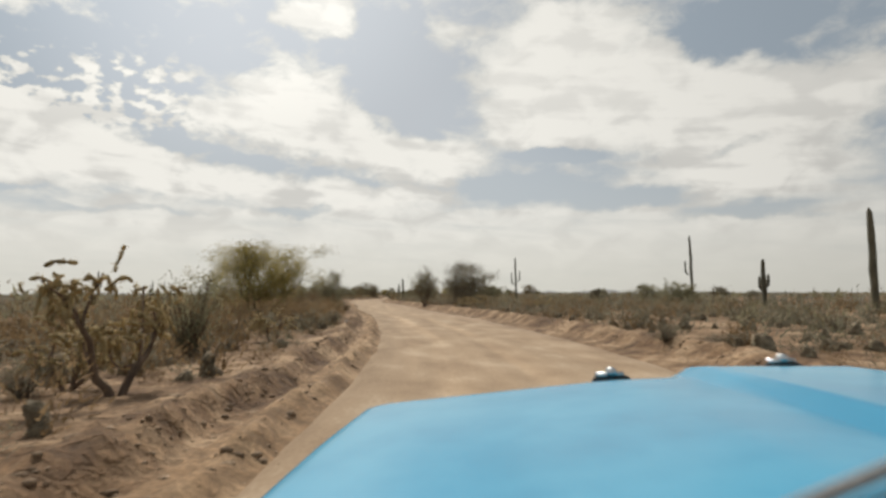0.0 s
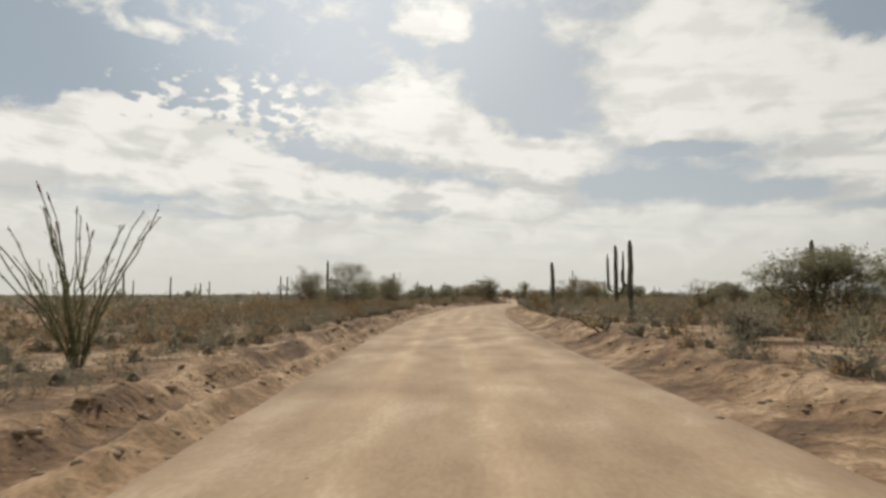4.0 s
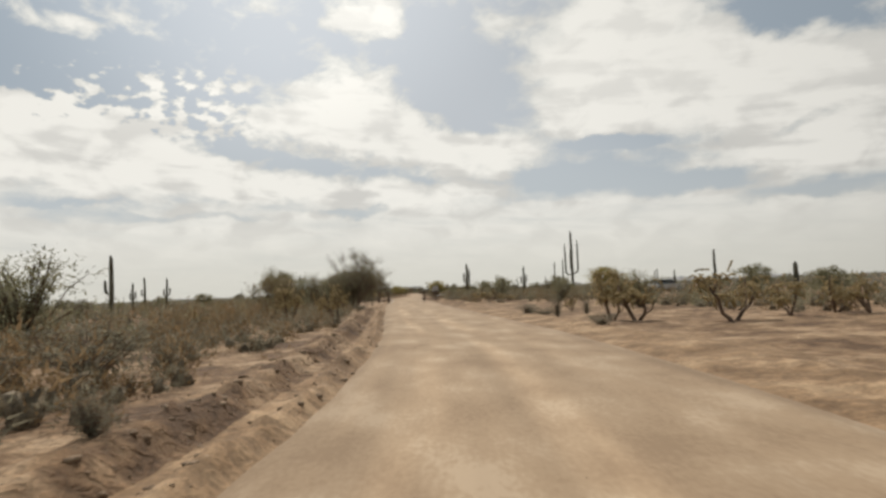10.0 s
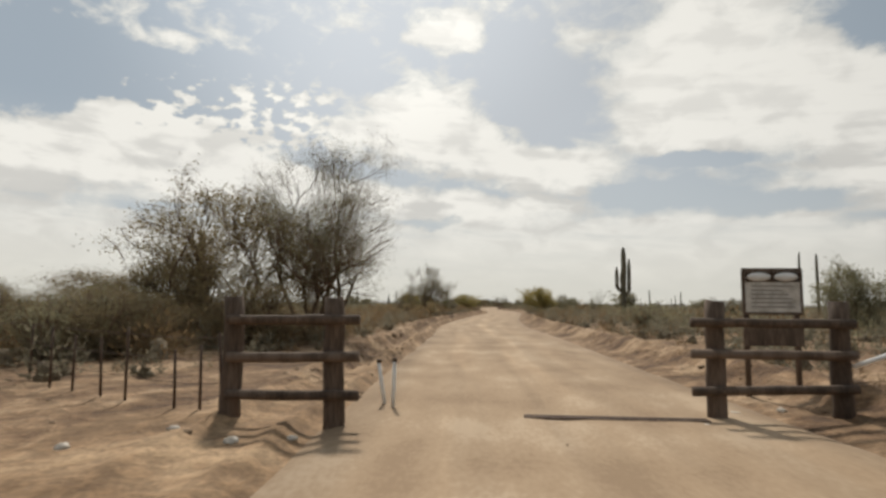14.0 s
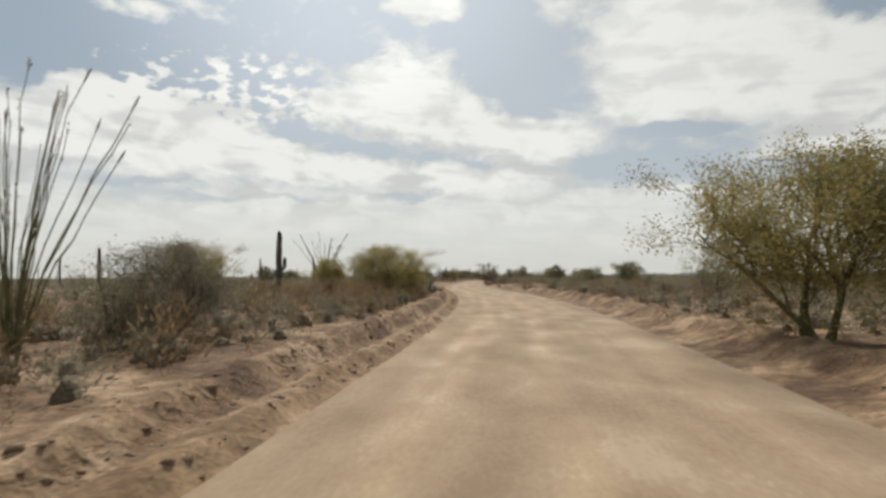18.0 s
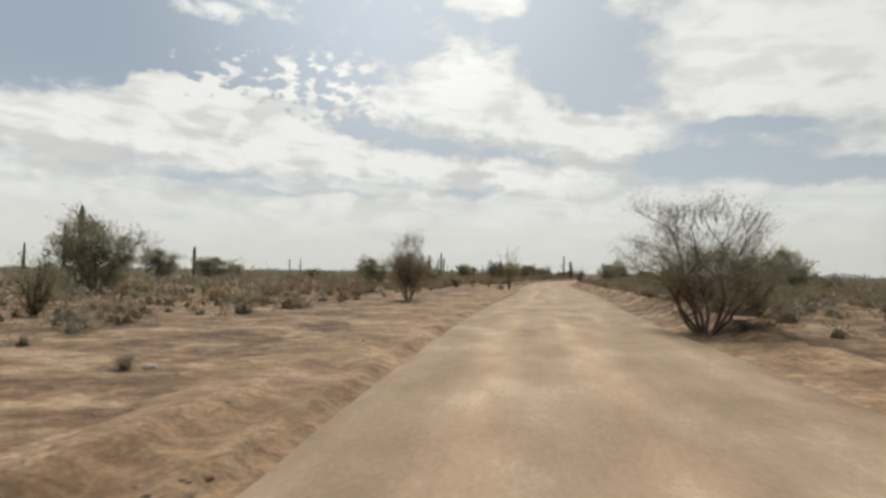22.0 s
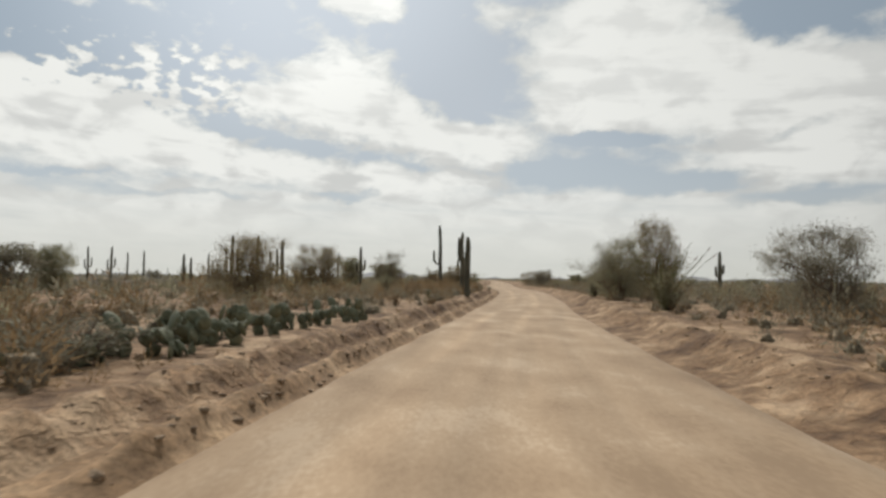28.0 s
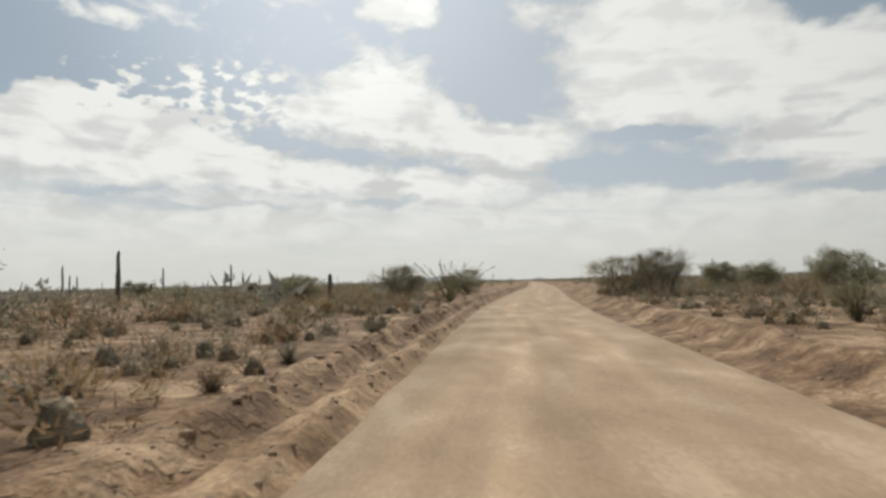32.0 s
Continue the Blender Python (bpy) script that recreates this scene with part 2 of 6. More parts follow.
    if through_light:
        leaf = t.nodes.new("ShaderNodeBsdfTranslucent")
        t.links.new(ramp.outputs[0], leaf.inputs[0])
        mix = t.nodes.new("ShaderNodeMixShader")
        mix.inputs[0].default_value = through_light
        t.links.new(bsdf.outputs[0], mix.inputs[1])
        t.links.new(leaf.outputs[0], mix.inputs[2])
        t.links.new(mix.outputs[0], t.nodes["Material Output"].inputs[0])
    return m


M_SOIL = material("desert_soil", [(0.105, 0.06, 0.031), (0.172, 0.102, 0.053), (0.25, 0.158, 0.087), (0.36, 0.245, 0.146)], 0.55, 0.95, 0.8, fine=2.2, relief=0.1, rich=6, crumb=5.0)
M_ROAD = material("graded_dirt", [(0.265, 0.18, 0.108), (0.31, 0.215, 0.131), (0.345, 0.244, 0.152), (0.41, 0.303, 0.2)], 0.8, 0.95, 0.5, fine=14.0, stretch=(1.2, 0.55, 1), rich=8)
M_SHOULDER = material("packed_shoulder_dirt", [(0.165, 0.099, 0.05), (0.225, 0.139, 0.073), (0.28, 0.179, 0.098), (0.365, 0.245, 0.14)], 0.7, 0.95, 0.8, fine=2.5, relief=0.05, rich=6, crumb=4.0)
M_CLOD = material("dirt_clod", [(0.15, 0.098, 0.058), (0.22, 0.15, 0.092), (0.34, 0.245, 0.158)], 5, 0.95, 0.6, vary=0.25, island=True, crumb=9.0)
M_STONE = material("pale_stone", [(0.30, 0.25, 0.20), (0.52, 0.46, 0.38), (0.68, 0.62, 0.54)], 6, 0.85, 0.4, vary=0.2)
M_SAGUARO = material("saguaro_skin", [(0.06, 0.055, 0.038), (0.10, 0.09, 0.06), (0.155, 0.135, 0.09)], 2.5, 0.75, 0.3, vary=0.15, stretch=(1, 1, 0.4))
M_BARK = material("grey_brown_bark", [(0.07, 0.046, 0.031), (0.14, 0.094, 0.063), (0.22, 0.155, 0.11)], 8, 0.9, 0.5, vary=0.1, stretch=(1, 1, 0.3))
M_GREENBARK = material("green_bark", [(0.07, 0.075, 0.03), (0.13, 0.12, 0.05), (0.18, 0.16, 0.08)], 8, 0.85, 0.3, vary=0.1)
M_OLIVE = material("olive_leaves", [(0.14, 0.13, 0.075), (0.245, 0.226, 0.135), (0.36, 0.335, 0.215)], 1.2, 0.8, 0, vary=0.13, through_light=0.5, island=True)
M_YELLOW = material("yellow_green_leaves", [(0.195, 0.158, 0.054), (0.335, 0.272, 0.095), (0.47, 0.385, 0.15)], 1.2, 0.8, 0, vary=0.13, through_light=0.5, island=True)
M_GREY = material("grey_green_leaves", [(0.115, 0.103, 0.07), (0.205, 0.184, 0.128), (0.315, 0.283, 0.2)], 1.2, 0.9, 0, vary=0.13, through_light=0.5, island=True)
M_BROWN = material("brown_dry_leaves", [(0.105, 0.067, 0.034), (0.205, 0.137, 0.072), (0.33, 0.228, 0.125)], 1.2, 0.9, 0, vary=0.13, through_light=0.5, island=True)
M_DRAB = material("drab_brown_green_leaves", [(0.13, 0.1, 0.05), (0.225, 0.178, 0.095), (0.34, 0.275, 0.155)], 1.2, 0.85, 0, vary=0.13, through_light=0.5, island=True)
M_TANGLE = material("close_twig_tangle", [(0.13, 0.1, 0.062), (0.2, 0.157, 0.1), (0.29, 0.232, 0.155)], 3, 0.95, 1.0, fine=18, relief=0.06, island=True, vary=0.15, crumb=11.0)
# far bushes only: distance haze is mixed into this leaf colour
M_HAZE_LEAF = material("haze_paled_leaves", [(0.17, 0.158, 0.128), (0.25, 0.235, 0.195), (0.35, 0.33, 0.28)], 0.6, 0.9, 0, vary=0.13, through_light=0.35, island=True)
M_SPINE = material("pale_cholla_spines", [(0.24, 0.185, 0.095), (0.44, 0.345, 0.18), (0.64, 0.53, 0.32)], 9, 0.8, 0.5, vary=0.2, through_light=0.5, island=True)
M_PAD = material("prickly_pear_pad", [(0.085, 0.088, 0.05), (0.142, 0.145, 0.086), (0.205, 0.205, 0.13)], 5, 0.7, 0.2, vary=0.2)
M_RED = material("red_flower_tip", [(0.16, 0.075, 0.045), (0.24, 0.12, 0.07)], 20, 0.7, 0)
M_POST = material("weathered_timber", [(0.05, 0.035, 0.025), (0.10, 0.07, 0.05), (0.16, 0.115, 0.085)], 5, 0.9, 0.5, vary=0.2, stretch=(1, 1, 0.15))
M_STEEL = material("rusty_steel", [(0.06, 0.04, 0.03), (0.12, 0.075, 0.05)], 20, 0.6, 0.2, metal=0.6)
M_WHITE = material("chalky_white_paint", [(0.62, 0.60, 0.56), (0.78, 0.76, 0.72)], 7, 0.7, 0.1)
M_FACE = material("sign_face", [(0.36, 0.33, 0.28), (0.50, 0.46, 0.40), (0.60, 0.56, 0.50)], 6, 0.7, 0.1)
M_FAINT = material("faded_print", [(0.22, 0.2, 0.18), (0.3, 0.28, 0.25)], 20, 0.8, 0)
M_BLUE = material("light_blue_paint", [(0.045, 0.27, 0.43), (0.055, 0.31, 0.48), (0.075, 0.35, 0.52)], 1.3, 0.22, 0.0, fine=6.0, spec=0.5)
M_TYRE = material("black_rubber", [(0.02, 0.02, 0.02), (0.045, 0.043, 0.04)], 9, 0.7, 0.1)
M_CHROME = material("dull_chrome", [(0.45, 0.45, 0.45), (0.6, 0.6, 0.58)], 9, 0.25, 0.0, metal=1.0)
M_TRIM = material("grey_trim", [(0.25, 0.25, 0.24), (0.34, 0.33, 0.32)], 12, 0.5, 0.1)
M_SILVER = material("dusty_silver_paint", [(0.36, 0.36, 0.35), (0.5, 0.49, 0.47)], 2, 0.35, 0.0, metal=0.3)
M_GLASS = material("dark_car_glass", [(0.015, 0.017, 0.018), (0.03, 0.032, 0.033)], 3, 0.08, 0.0, spec=0.6)
# grey of the air between is put into the hill colour
M_HILL = material("far_hill", [(0.20, 0.20, 0.20), (0.28, 0.27, 0.26)], 0.004, 0.95, 0, fine=0.02)



def add_tracks(m):
    """Pale wheel tracks, faint bands along the road and loose reddish dirt at its edges."""
    t = m.node_tree
    lane = t.nodes.new("ShaderNodeAttribute")
    lane.attribute_name = "lane"
    place = t.nodes.new("ShaderNodeTexCoord")
    split = t.nodes.new("ShaderNodeSeparateXYZ")
    t.links.new(place.outputs["Object"], split.inputs[0])

    def calc(op, a, b):
        n = t.nodes.new("ShaderNodeMath")
        n.operation = op
        for k, v in enumerate((a, b)):
            if isinstance(v, (int, float)):
                n.inputs[k].default_value = v
            else:
                t.links.new(v, n.inputs[k])
        return n.outputs[0]

    def fit(value, *limits):
        n = t.nodes.new("ShaderNodeMapRange")
        n.interpolation_type = "SMOOTHSTEP"
        t.links.new(value, n.inputs[0])
        for k, v in enumerate(limits):
            n.inputs[1 + k].default_value = v
        return n.outputs[0]

    def noise_at(across, along, scale, detail):
        flat = t.nodes.new("ShaderNodeCombineXYZ")
        t.links.new(across, flat.inputs[0])
        t.links.new(along, flat.inputs[1])
        n = t.nodes.new("ShaderNodeTexNoise")
        n.inputs["Scale"].default_value, n.inputs["Detail"].default_value = scale, detail
        t.links.new(flat.outputs[0], n.inputs["Vector"])
        return n.outputs["Fac"]

    along = calc("MULTIPLY", split.outputs[1], 0.03)
    wander = calc("MULTIPLY", calc("SUBTRACT", noise_at(calc("MULTIPLY", lane.outputs["Fac"], 0.05), along, 1.0, 2), 0.5), 1.6)
    across = calc("ADD", lane.outputs["Fac"], wander)
    tone = fit(noise_at(across, along, 1.6, 4), 0.36, 0.64, 0.95, 1.07)
    for middle in (-1.45, 0.25):
        near = calc("ABSOLUTE", calc("SUBTRACT", across, middle), 0.0)
        tone = calc("ADD", tone, calc("MULTIPLY", fit(near, 0.1, 0.5, 0.22, 0.0), fit(noise_at(across, calc("MULTIPLY", split.outputs[1], 0.11), 1.0, 3), 0.38, 0.6, 0.1, 1.0)))
    tone = calc("ADD", tone, fit(calc("ABSOLUTE", across, 0.0), 2.2, 3.1, 0.0, -0.14))
    mul = t.nodes.new("ShaderNodeVectorMath")
    mul.operation = "SCALE"
    bsdf = t.nodes["Principled BSDF"]
    t.links.new(bsdf.inputs["Base Color"].links[0].from_socket, mul.inputs[0])
    t.links.new(tone, mul.inputs["Scale"])
    t.links.new(mul.outputs[0], bsdf.inputs["Base Color"])


add_tracks(M_ROAD)

# ---- mesh helpers ----
def quick(name, verts, faces, mats, smooth=False, slots=None):
    """A mesh from arrays: verts (n, 3), faces a list of (m, k) index arrays."""
    me = bpy.data.meshes.new(name)
    verts = np.asarray(verts, np.float32)
    faces = [np.asarray(f, np.int32) for f in faces if len(f)]
    loops = np.concatenate([f.ravel() for f in faces])
    sizes = np.concatenate([np.full(len(f), f.shape[1], np.int32) for f in faces])
    me.vertices.add(len(verts))
    me.vertices.foreach_set("co", verts.ravel())
    me.loops.add(len(loops))
    me.loops.foreach_set("vertex_index", loops)
    me.polygons.add(len(sizes))
    me.polygons.foreach_set("loop_start", np.r_[0, np.cumsum(sizes)[:-1]].astype(np.int32))
    if smooth:
        me.polygons.foreach_set("use_smooth", np.ones(len(sizes), bool))
    for m in mats if isinstance(mats, (list, tuple)) else [mats]:
        me.materials.append(m)
    if slots is not None:
        me.polygons.foreach_set("material_index", np.asarray(slots, np.int32))
    me.update(calc_edges=True)
    return me


JOINED = ("twigwork", "crown", "foliage", "spine_fuzz", "jointed_crown", "leafing")  # too fine to tell apart


def part(name, mesh, parent, label=""):
    ob = new(name, mesh)
    ob.parent = parent
    return tagged(ob, label, kind="stuff" if name in JOINED else "")


class Soup:
    """Collects pieces of geometry into one mesh."""

    def __init__(self):
        self.v, self.f, self.n = [], {}, 0

    def add(self, v, f):
        v, f = np.asarray(v, float), np.asarray(f, int)
        self.v.append(v)
        self.f.setdefault(f.shape[1], []).append(f + self.n)
        self.n += len(v)
        return self

    def mesh(self, name, mats, smooth=False):
        return quick(name, np.concatenate(self.v), [np.concatenate(f) for f in self.f.values()], mats, smooth)


def tube(points, radii, sides=6, cap=True):
    p = np.asarray(points, float)
    way = np.gradient(p, axis=0)
    way /= np.linalg.norm(way, axis=1)[:, None] + 1e-9
    ref = np.array([1.0, 0, 0]) if abs(way[:, 0]).mean() < 0.8 else np.array([0, 1.0, 0])
    a = np.cross(way, ref)
    a /= np.linalg.norm(a, axis=1)[:, None] + 1e-9
    b = np.cross(way, a)
    ang = np.arange(sides) * 2 * np.pi / sides
    r = np.asarray(radii, float)
    r = r[:, None] * np.ones(sides) if r.ndim == 1 else r
    v = p[:, None] + r[..., None] * (np.cos(ang)[None, :, None] * a[:, None] + np.sin(ang)[None, :, None] * b[:, None])
    n = len(p)
    i, j = np.meshgrid(np.arange(n - 1), np.arange(sides), indexing="ij")
    k = (j + 1) % sides
    f = np.stack([i * sides + j, i * sides + k, (i + 1) * sides + k, (i + 1) * sides + j], -1).reshape(-1, 4)
    return v.reshape(-1, 3), f


def cards(rng, centres, length, width, way=None, spread=1.0):
    """Small tapering leaves or twigs, each a small blade, at the given places."""
    n = len(centres)
    d = rng.normal(size=(n, 3))
    if way is not None:
        d = way + spread * d * 0.6
    d /= np.linalg.norm(d, axis=1)[:, None] + 1e-9
    s = np.cross(d, rng.normal(size=(n, 3)))
    s /= np.linalg.norm(s, axis=1)[:, None] + 1e-9
    l = length * rng.uniform(0.6, 1.3, (n, 1))
    w = width * rng.uniform(0.6, 1.3, (n, 1))
    v = np.stack([centres - d * l / 2 - s * w * 0.6, centres - d * l / 2 + s * w * 0.6, centres + d * l * 0.62], 1).reshape(-1, 3)
    return v, np.arange(3 * n).reshape(-1, 3)


def blob(rng, r, squash=0.7, rings=4, seg=7, rough=0.25):
    """A rough lump of dirt or stone."""
    v = [(0, 0, -r * squash)]
    for i in range(1, rings):
        a = math.pi * i / rings
        for j in range(seg):
            b = 2 * math.pi * (j + 0.5 * (i % 2)) / seg
            k = r * (1 + rough * rng.uniform(-1, 1))
            v.append((k * math.sin(a) * math.cos(b), k * math.sin(a) * math.sin(b), -k * squash * math.cos(a)))
    v.append((0, 0, r * squash * (1 + rough * rng.uniform(-0.5, 0.5))))
    tri = [(0, 1 + (j + 1) % seg, 1 + j) for j in range(seg)]
    for i in range(rings - 2):
        for j in range(seg):
            a, b = 1 + i * seg + j, 1 + i * seg + (j + 1) % seg
            tri += [(a, b, b + seg), (a, b + seg, a + seg)]
    last = len(v) - 1
    tri += [(last, last - seg + j, last - seg + (j + 1) % seg) for j in range(seg)]
    return np.array(v), np.array(tri)


# ---- the lie of the land ----
ROAD_Y = np.array([
    -0.1, 9.7, 19.4, 29.1, 38.9, 48.4, 57.9, 67.6, 77.4, 87.3, 97.4, 107.5, 117.7, 127.6, 137.3, 146.7, 156.0, 165.4, 174.9, 184.3, 193.8, 203.3, 212.8, 222.4, 232.1, 241.8, 251.3, 260.9, 270.8, 280.8, 290.8, 300.9, 311.1, 321.2, 331.3, 341.5, 351.3, 361.0, 370.8, 381.0, 391.1, 401.4, 411.6, 421.8, 432.1, 442.4, 452.7, 462.9, 473.2, 483.5, 493.8, 504.2, 514.6, 525.0, 535.4, 545.8, 556.1, 566.5, 577.0, 587.3, 597.4, 607.1, 616.7, 626.0, 634.9, 664.9, 694.9, 744.9, 884.9, 1134.9
], float)
ROAD_X = np.array([
    -0.45, 0.94, 1.77, 1.86, 1.84, 1.16, 0.44, 0.46, 0.23, -0.44, -1.18, -1.56, -1.82, -1.69, -1.42, -0.71, 0.38, 2.16, 4.26, 6.17, 7.64, 8.30, 8.25, 7.68, 7.03, 6.47, 5.83, 5.28, 4.97, 4.28, 3.88, 3.53, 2.76, 2.75, 2.94, 3.27, 3.78, 4.42, 5.02, 5.34, 5.22, 4.71, 3.70, 2.58, 1.82, 1.36, 1.23, 1.42, 1.85, 2.04, 1.78, 1.80, 2.04, 2.37, 2.93, 4.09, 5.66, 7.51, 9.61, 11.79, 13.91, 15.66, 17.42, 18.87, 19.57, 22.14, 26.04, 33.54, 51.54, 79.54
], float)
_fine_y = np.arange(-400.0, 1500.0, 2.0)
_fine_x = np.interp(_fine_y, ROAD_Y, ROAD_X)
_slope = (ROAD_X[1] - ROAD_X[0]) / (ROAD_Y[1] - ROAD_Y[0])
_fine_x[_fine_y < ROAD_Y[0]] = ROAD_X[0] + _slope * (_fine_y[_fine_y < ROAD_Y[0]] - ROAD_Y[0])
for _ in range(6):
    _fine_x[1:-1] = (_fine_x[:-2] + 2 * _fine_x[1:-1] + _fine_x[2:]) / 4


def road_x(y):
    return np.interp(y, _fine_y, _fine_x)


def ramp(x, a, b):
    t = np.clip((np.asarray(x, float) - a) / (b - a), 0, 1)
    return t * t * (3 - 2 * t)


def within(y, ranges, soft=6.0):
    out = np.zeros_like(np.asarray(y, float))
    for a, b in ranges:
        out = np.maximum(out, ramp(y, a - soft, a + soft) * (1 - ramp(y, b - soft, b + soft)))
    return out


OPEN_LEFT = [(137, 152), (243, 281), (436, 505)]  # where the left bank is worn away
OPEN_RIGHT = [(198, 247), (424, 446)]
_waves = np.random.default_rng(5).uniform(0, 6.28, (7, 3))


def wave(x, y, size):
    out = 0
    for k, (p, q, r) in enumerate(_waves):
        f = 2 * np.pi / (size * (0.5 + 0.35 * k))
        out = out + np.sin(f * (x * math.cos(r) + y * math.sin(r)) + p) * np.sin(f * 0.83 * (y * math.cos(r) - x * math.sin(r)) + q) / (1 + 0.6 * k)
    return out / 2.2


_grid = np.random.default_rng(11).uniform(0, 1, (512, 512))


def lattice(x, y, size):
    """Smooth random heights from 0 to 1, one for each cell of the given size."""
    x, y = np.asarray(x, float) / size, np.asarray(y, float) / size
    i, j = np.floor(x).astype(int), np.floor(y).astype(int)
    p, q = x - i, y - j
    p, q = p * p * (3 - 2 * p), q * q * (3 - 2 * q)
    g = lambda a, b: _grid[a % 512, b % 512]
    return (g(i, j) * (1 - p) + g(i + 1, j) * p) * (1 - q) + (g(i, j + 1) * (1 - p) + g(i + 1, j + 1) * p) * q


def crust(x, y):
    """Blocky broken ground, about -1 to 1."""
    big = 1 - np.abs(2 * lattice(x, y, 0.55) - 1)
    mid = 1 - np.abs(2 * lattice(x + 31, y + 17, 0.27) - 1)
    fine = lattice(x + 5, y + 71, 0.16)
    return 0.9 * (big - 0.5) + 0.7 * (mid - 0.5) + 0.5 * (fine - 0.5)


def inset(y):
    """How far the left edge of the road comes in from its usual line."""
    return np.interp(y, [0, 160, 300, 335, 370, 395, 420, 470, 540, 580, 600, 621, 640], [0.05, 0.22, 0.3, 0.47, 0.3, 0.05, 0.2, 0.3, 0.37, 0.5, 0.35, 0.08, 0.0])


def inset_right(y):
    return np.interp(y, [560, 584, 640, 700], [0.0, 0.95, 0.95, 0.4])


def side_of(u, y):
    """Distance from the middle of the road, as if its edges kept their usual line."""
    return np.where(u < 0, inset(y) - u, u + inset_right(y))


def land(x, y):
    """Height of the ground beside the road; the road itself lies at 0."""
    u = x - road_x(y)
    left, right = 1 - within(y, OPEN_LEFT), 1 - within(y, OPEN_RIGHT)
    ll = -u - 3.1 + inset(y) + 0.10 * wave(x * 0.1, y, 5.0) + 0.25 * (lattice(0 * x, y, 2.1) - 0.5)
    rr = u - 3.3 + inset_right(y) + 0.35 * (lattice(0 * x + 9, y, 2.9) - 0.5)
    rough = crust(x, y)
    # a thin ridge of graded clods, a flat strip, then the crusted bank
    ridge = 0.135 * np.exp(-((ll - 0.32) / 0.15) ** 2) * (0.55 + 0.9 * lattice(x * 0 + 3, y, 1.3))
    bank_l = 0.03 * ramp(ll, 0.2, 0.6) + 0.16 * ramp(ll, 0.85, 1.2) + (0.03 + 0.15 * lattice(0 * x + 20, y, 7.0)) * np.exp(-((ll - 1.3) / 0.3) ** 2)
    bank_r = 0.22 * ramp(rr, 0.4, 1.4) + 0.14 * np.exp(-((rr - 1.3) / 0.45) ** 2)
    z = np.where(u < 0, bank_l * (0.2 + 0.8 * left) + ridge * (0.35 + 0.65 * left), bank_r * (0.2 + 0.8 * right))
    away = ramp(side_of(u, y), 3.0, 3.5)
    near = np.exp(-((ll - 1.3) / 0.4) ** 2) + 0.8 * np.exp(-((ll - 0.32) / 0.2) ** 2)
    near = np.where(u < 0, near * (0.25 + 0.75 * left), 0.8 * np.exp(-((rr - 1.1) / 0.7) ** 2) * (0.2 + 0.8 * right))
    z = z + away * ((0.012 + 0.024 * ramp(np.abs(u), 4.2, 6.0) + 0.17 * near) * rough + 0.05 * wave(x, y, 6.0) * ramp(np.abs(u), 4.5, 8) + 0.10 * ramp(np.abs(u), 8, 40) * wave(x, y, 23.0))
    return np.where(side_of(u, y) < 2.9, -0.06, z - 0.06 * (1 - away))


# the ground sheet: close rows along the road, wide ones to the horizon
gy = np.r_[-1500, -700, -350, -200, -120, -70, np.arange(-40, -6, 2.0), np.arange(-6, 665, 0.23), np.arange(665, 800, 1.5), np.arange(800, 1000, 8.0), 1050, 1200, 1500, 2000, 2800, 4600]
gu = np.r_[-4500, -2500, -1300, -700, -400, -250, -160, -110, -80, -60, -45, -34, -26, np.arange(-20, -9, 1.1), np.arange(-9, -5.6, 0.3), np.arange(-5.6, -1.9, 0.1), -1.2, 0, 1.2,
           np.arange(1.9, 5.6, 0.2), np.arange(5.6, 9, 0.5), np.arange(9, 20, 1.2), 22, 27, 34, 45, 60, 80, 110, 160, 250, 400, 700, 1300, 2500, 4500]
Y, U = np.meshgrid(gy, gu, indexing="ij")
X = U + road_x(Y) * (1 - ramp(np.abs(U), 30, 400))
Z = land(X, Y) * (1 - ramp(np.abs(U), 300, 900))
Z = np.where((np.abs(U) > 500) | (Y > 1050) | (Y < -300), -0.05, Z)
ny, nu = Y.shape
i, j = np.meshgrid(np.arange(ny - 1), np.arange(nu - 1), indexing="ij")
GF = np.stack([i * nu + j, i * nu + j + 1, (i + 1) * nu + j + 1, (i + 1) * nu + j], -1).reshape(-1, 4)
_gz = Z.copy()


def ground_z(x, y):
    """Height of the ground sheet itself, between its rows."""
    x, y = np.asarray(x, float), np.asarray(y, float)
    u = x - road_x(y)
    i = np.clip(np.searchsorted(gy, y) - 1, 0, len(gy) - 2)
    j = np.clip(np.searchsorted(gu, u) - 1, 0, len(gu) - 2)
    p, q = (y - gy[i]) / (gy[i + 1] - gy[i]), (u - gu[j]) / (gu[j + 1] - gu[j])
    return (_gz[i, j] * (1 - q) + _gz[i, j + 1] * q) * (1 - p) + (_gz[i + 1, j] * (1 - q) + _gz[i + 1, j + 1] * q) * p


ground = new("ground", quick("ground", np.stack([X, Y, Z], -1).reshape(-1, 3), [GF], M_SOIL, True))
tagged(ground, "sandy brown desert soil with low dirt banks", "ground", kind="structure")

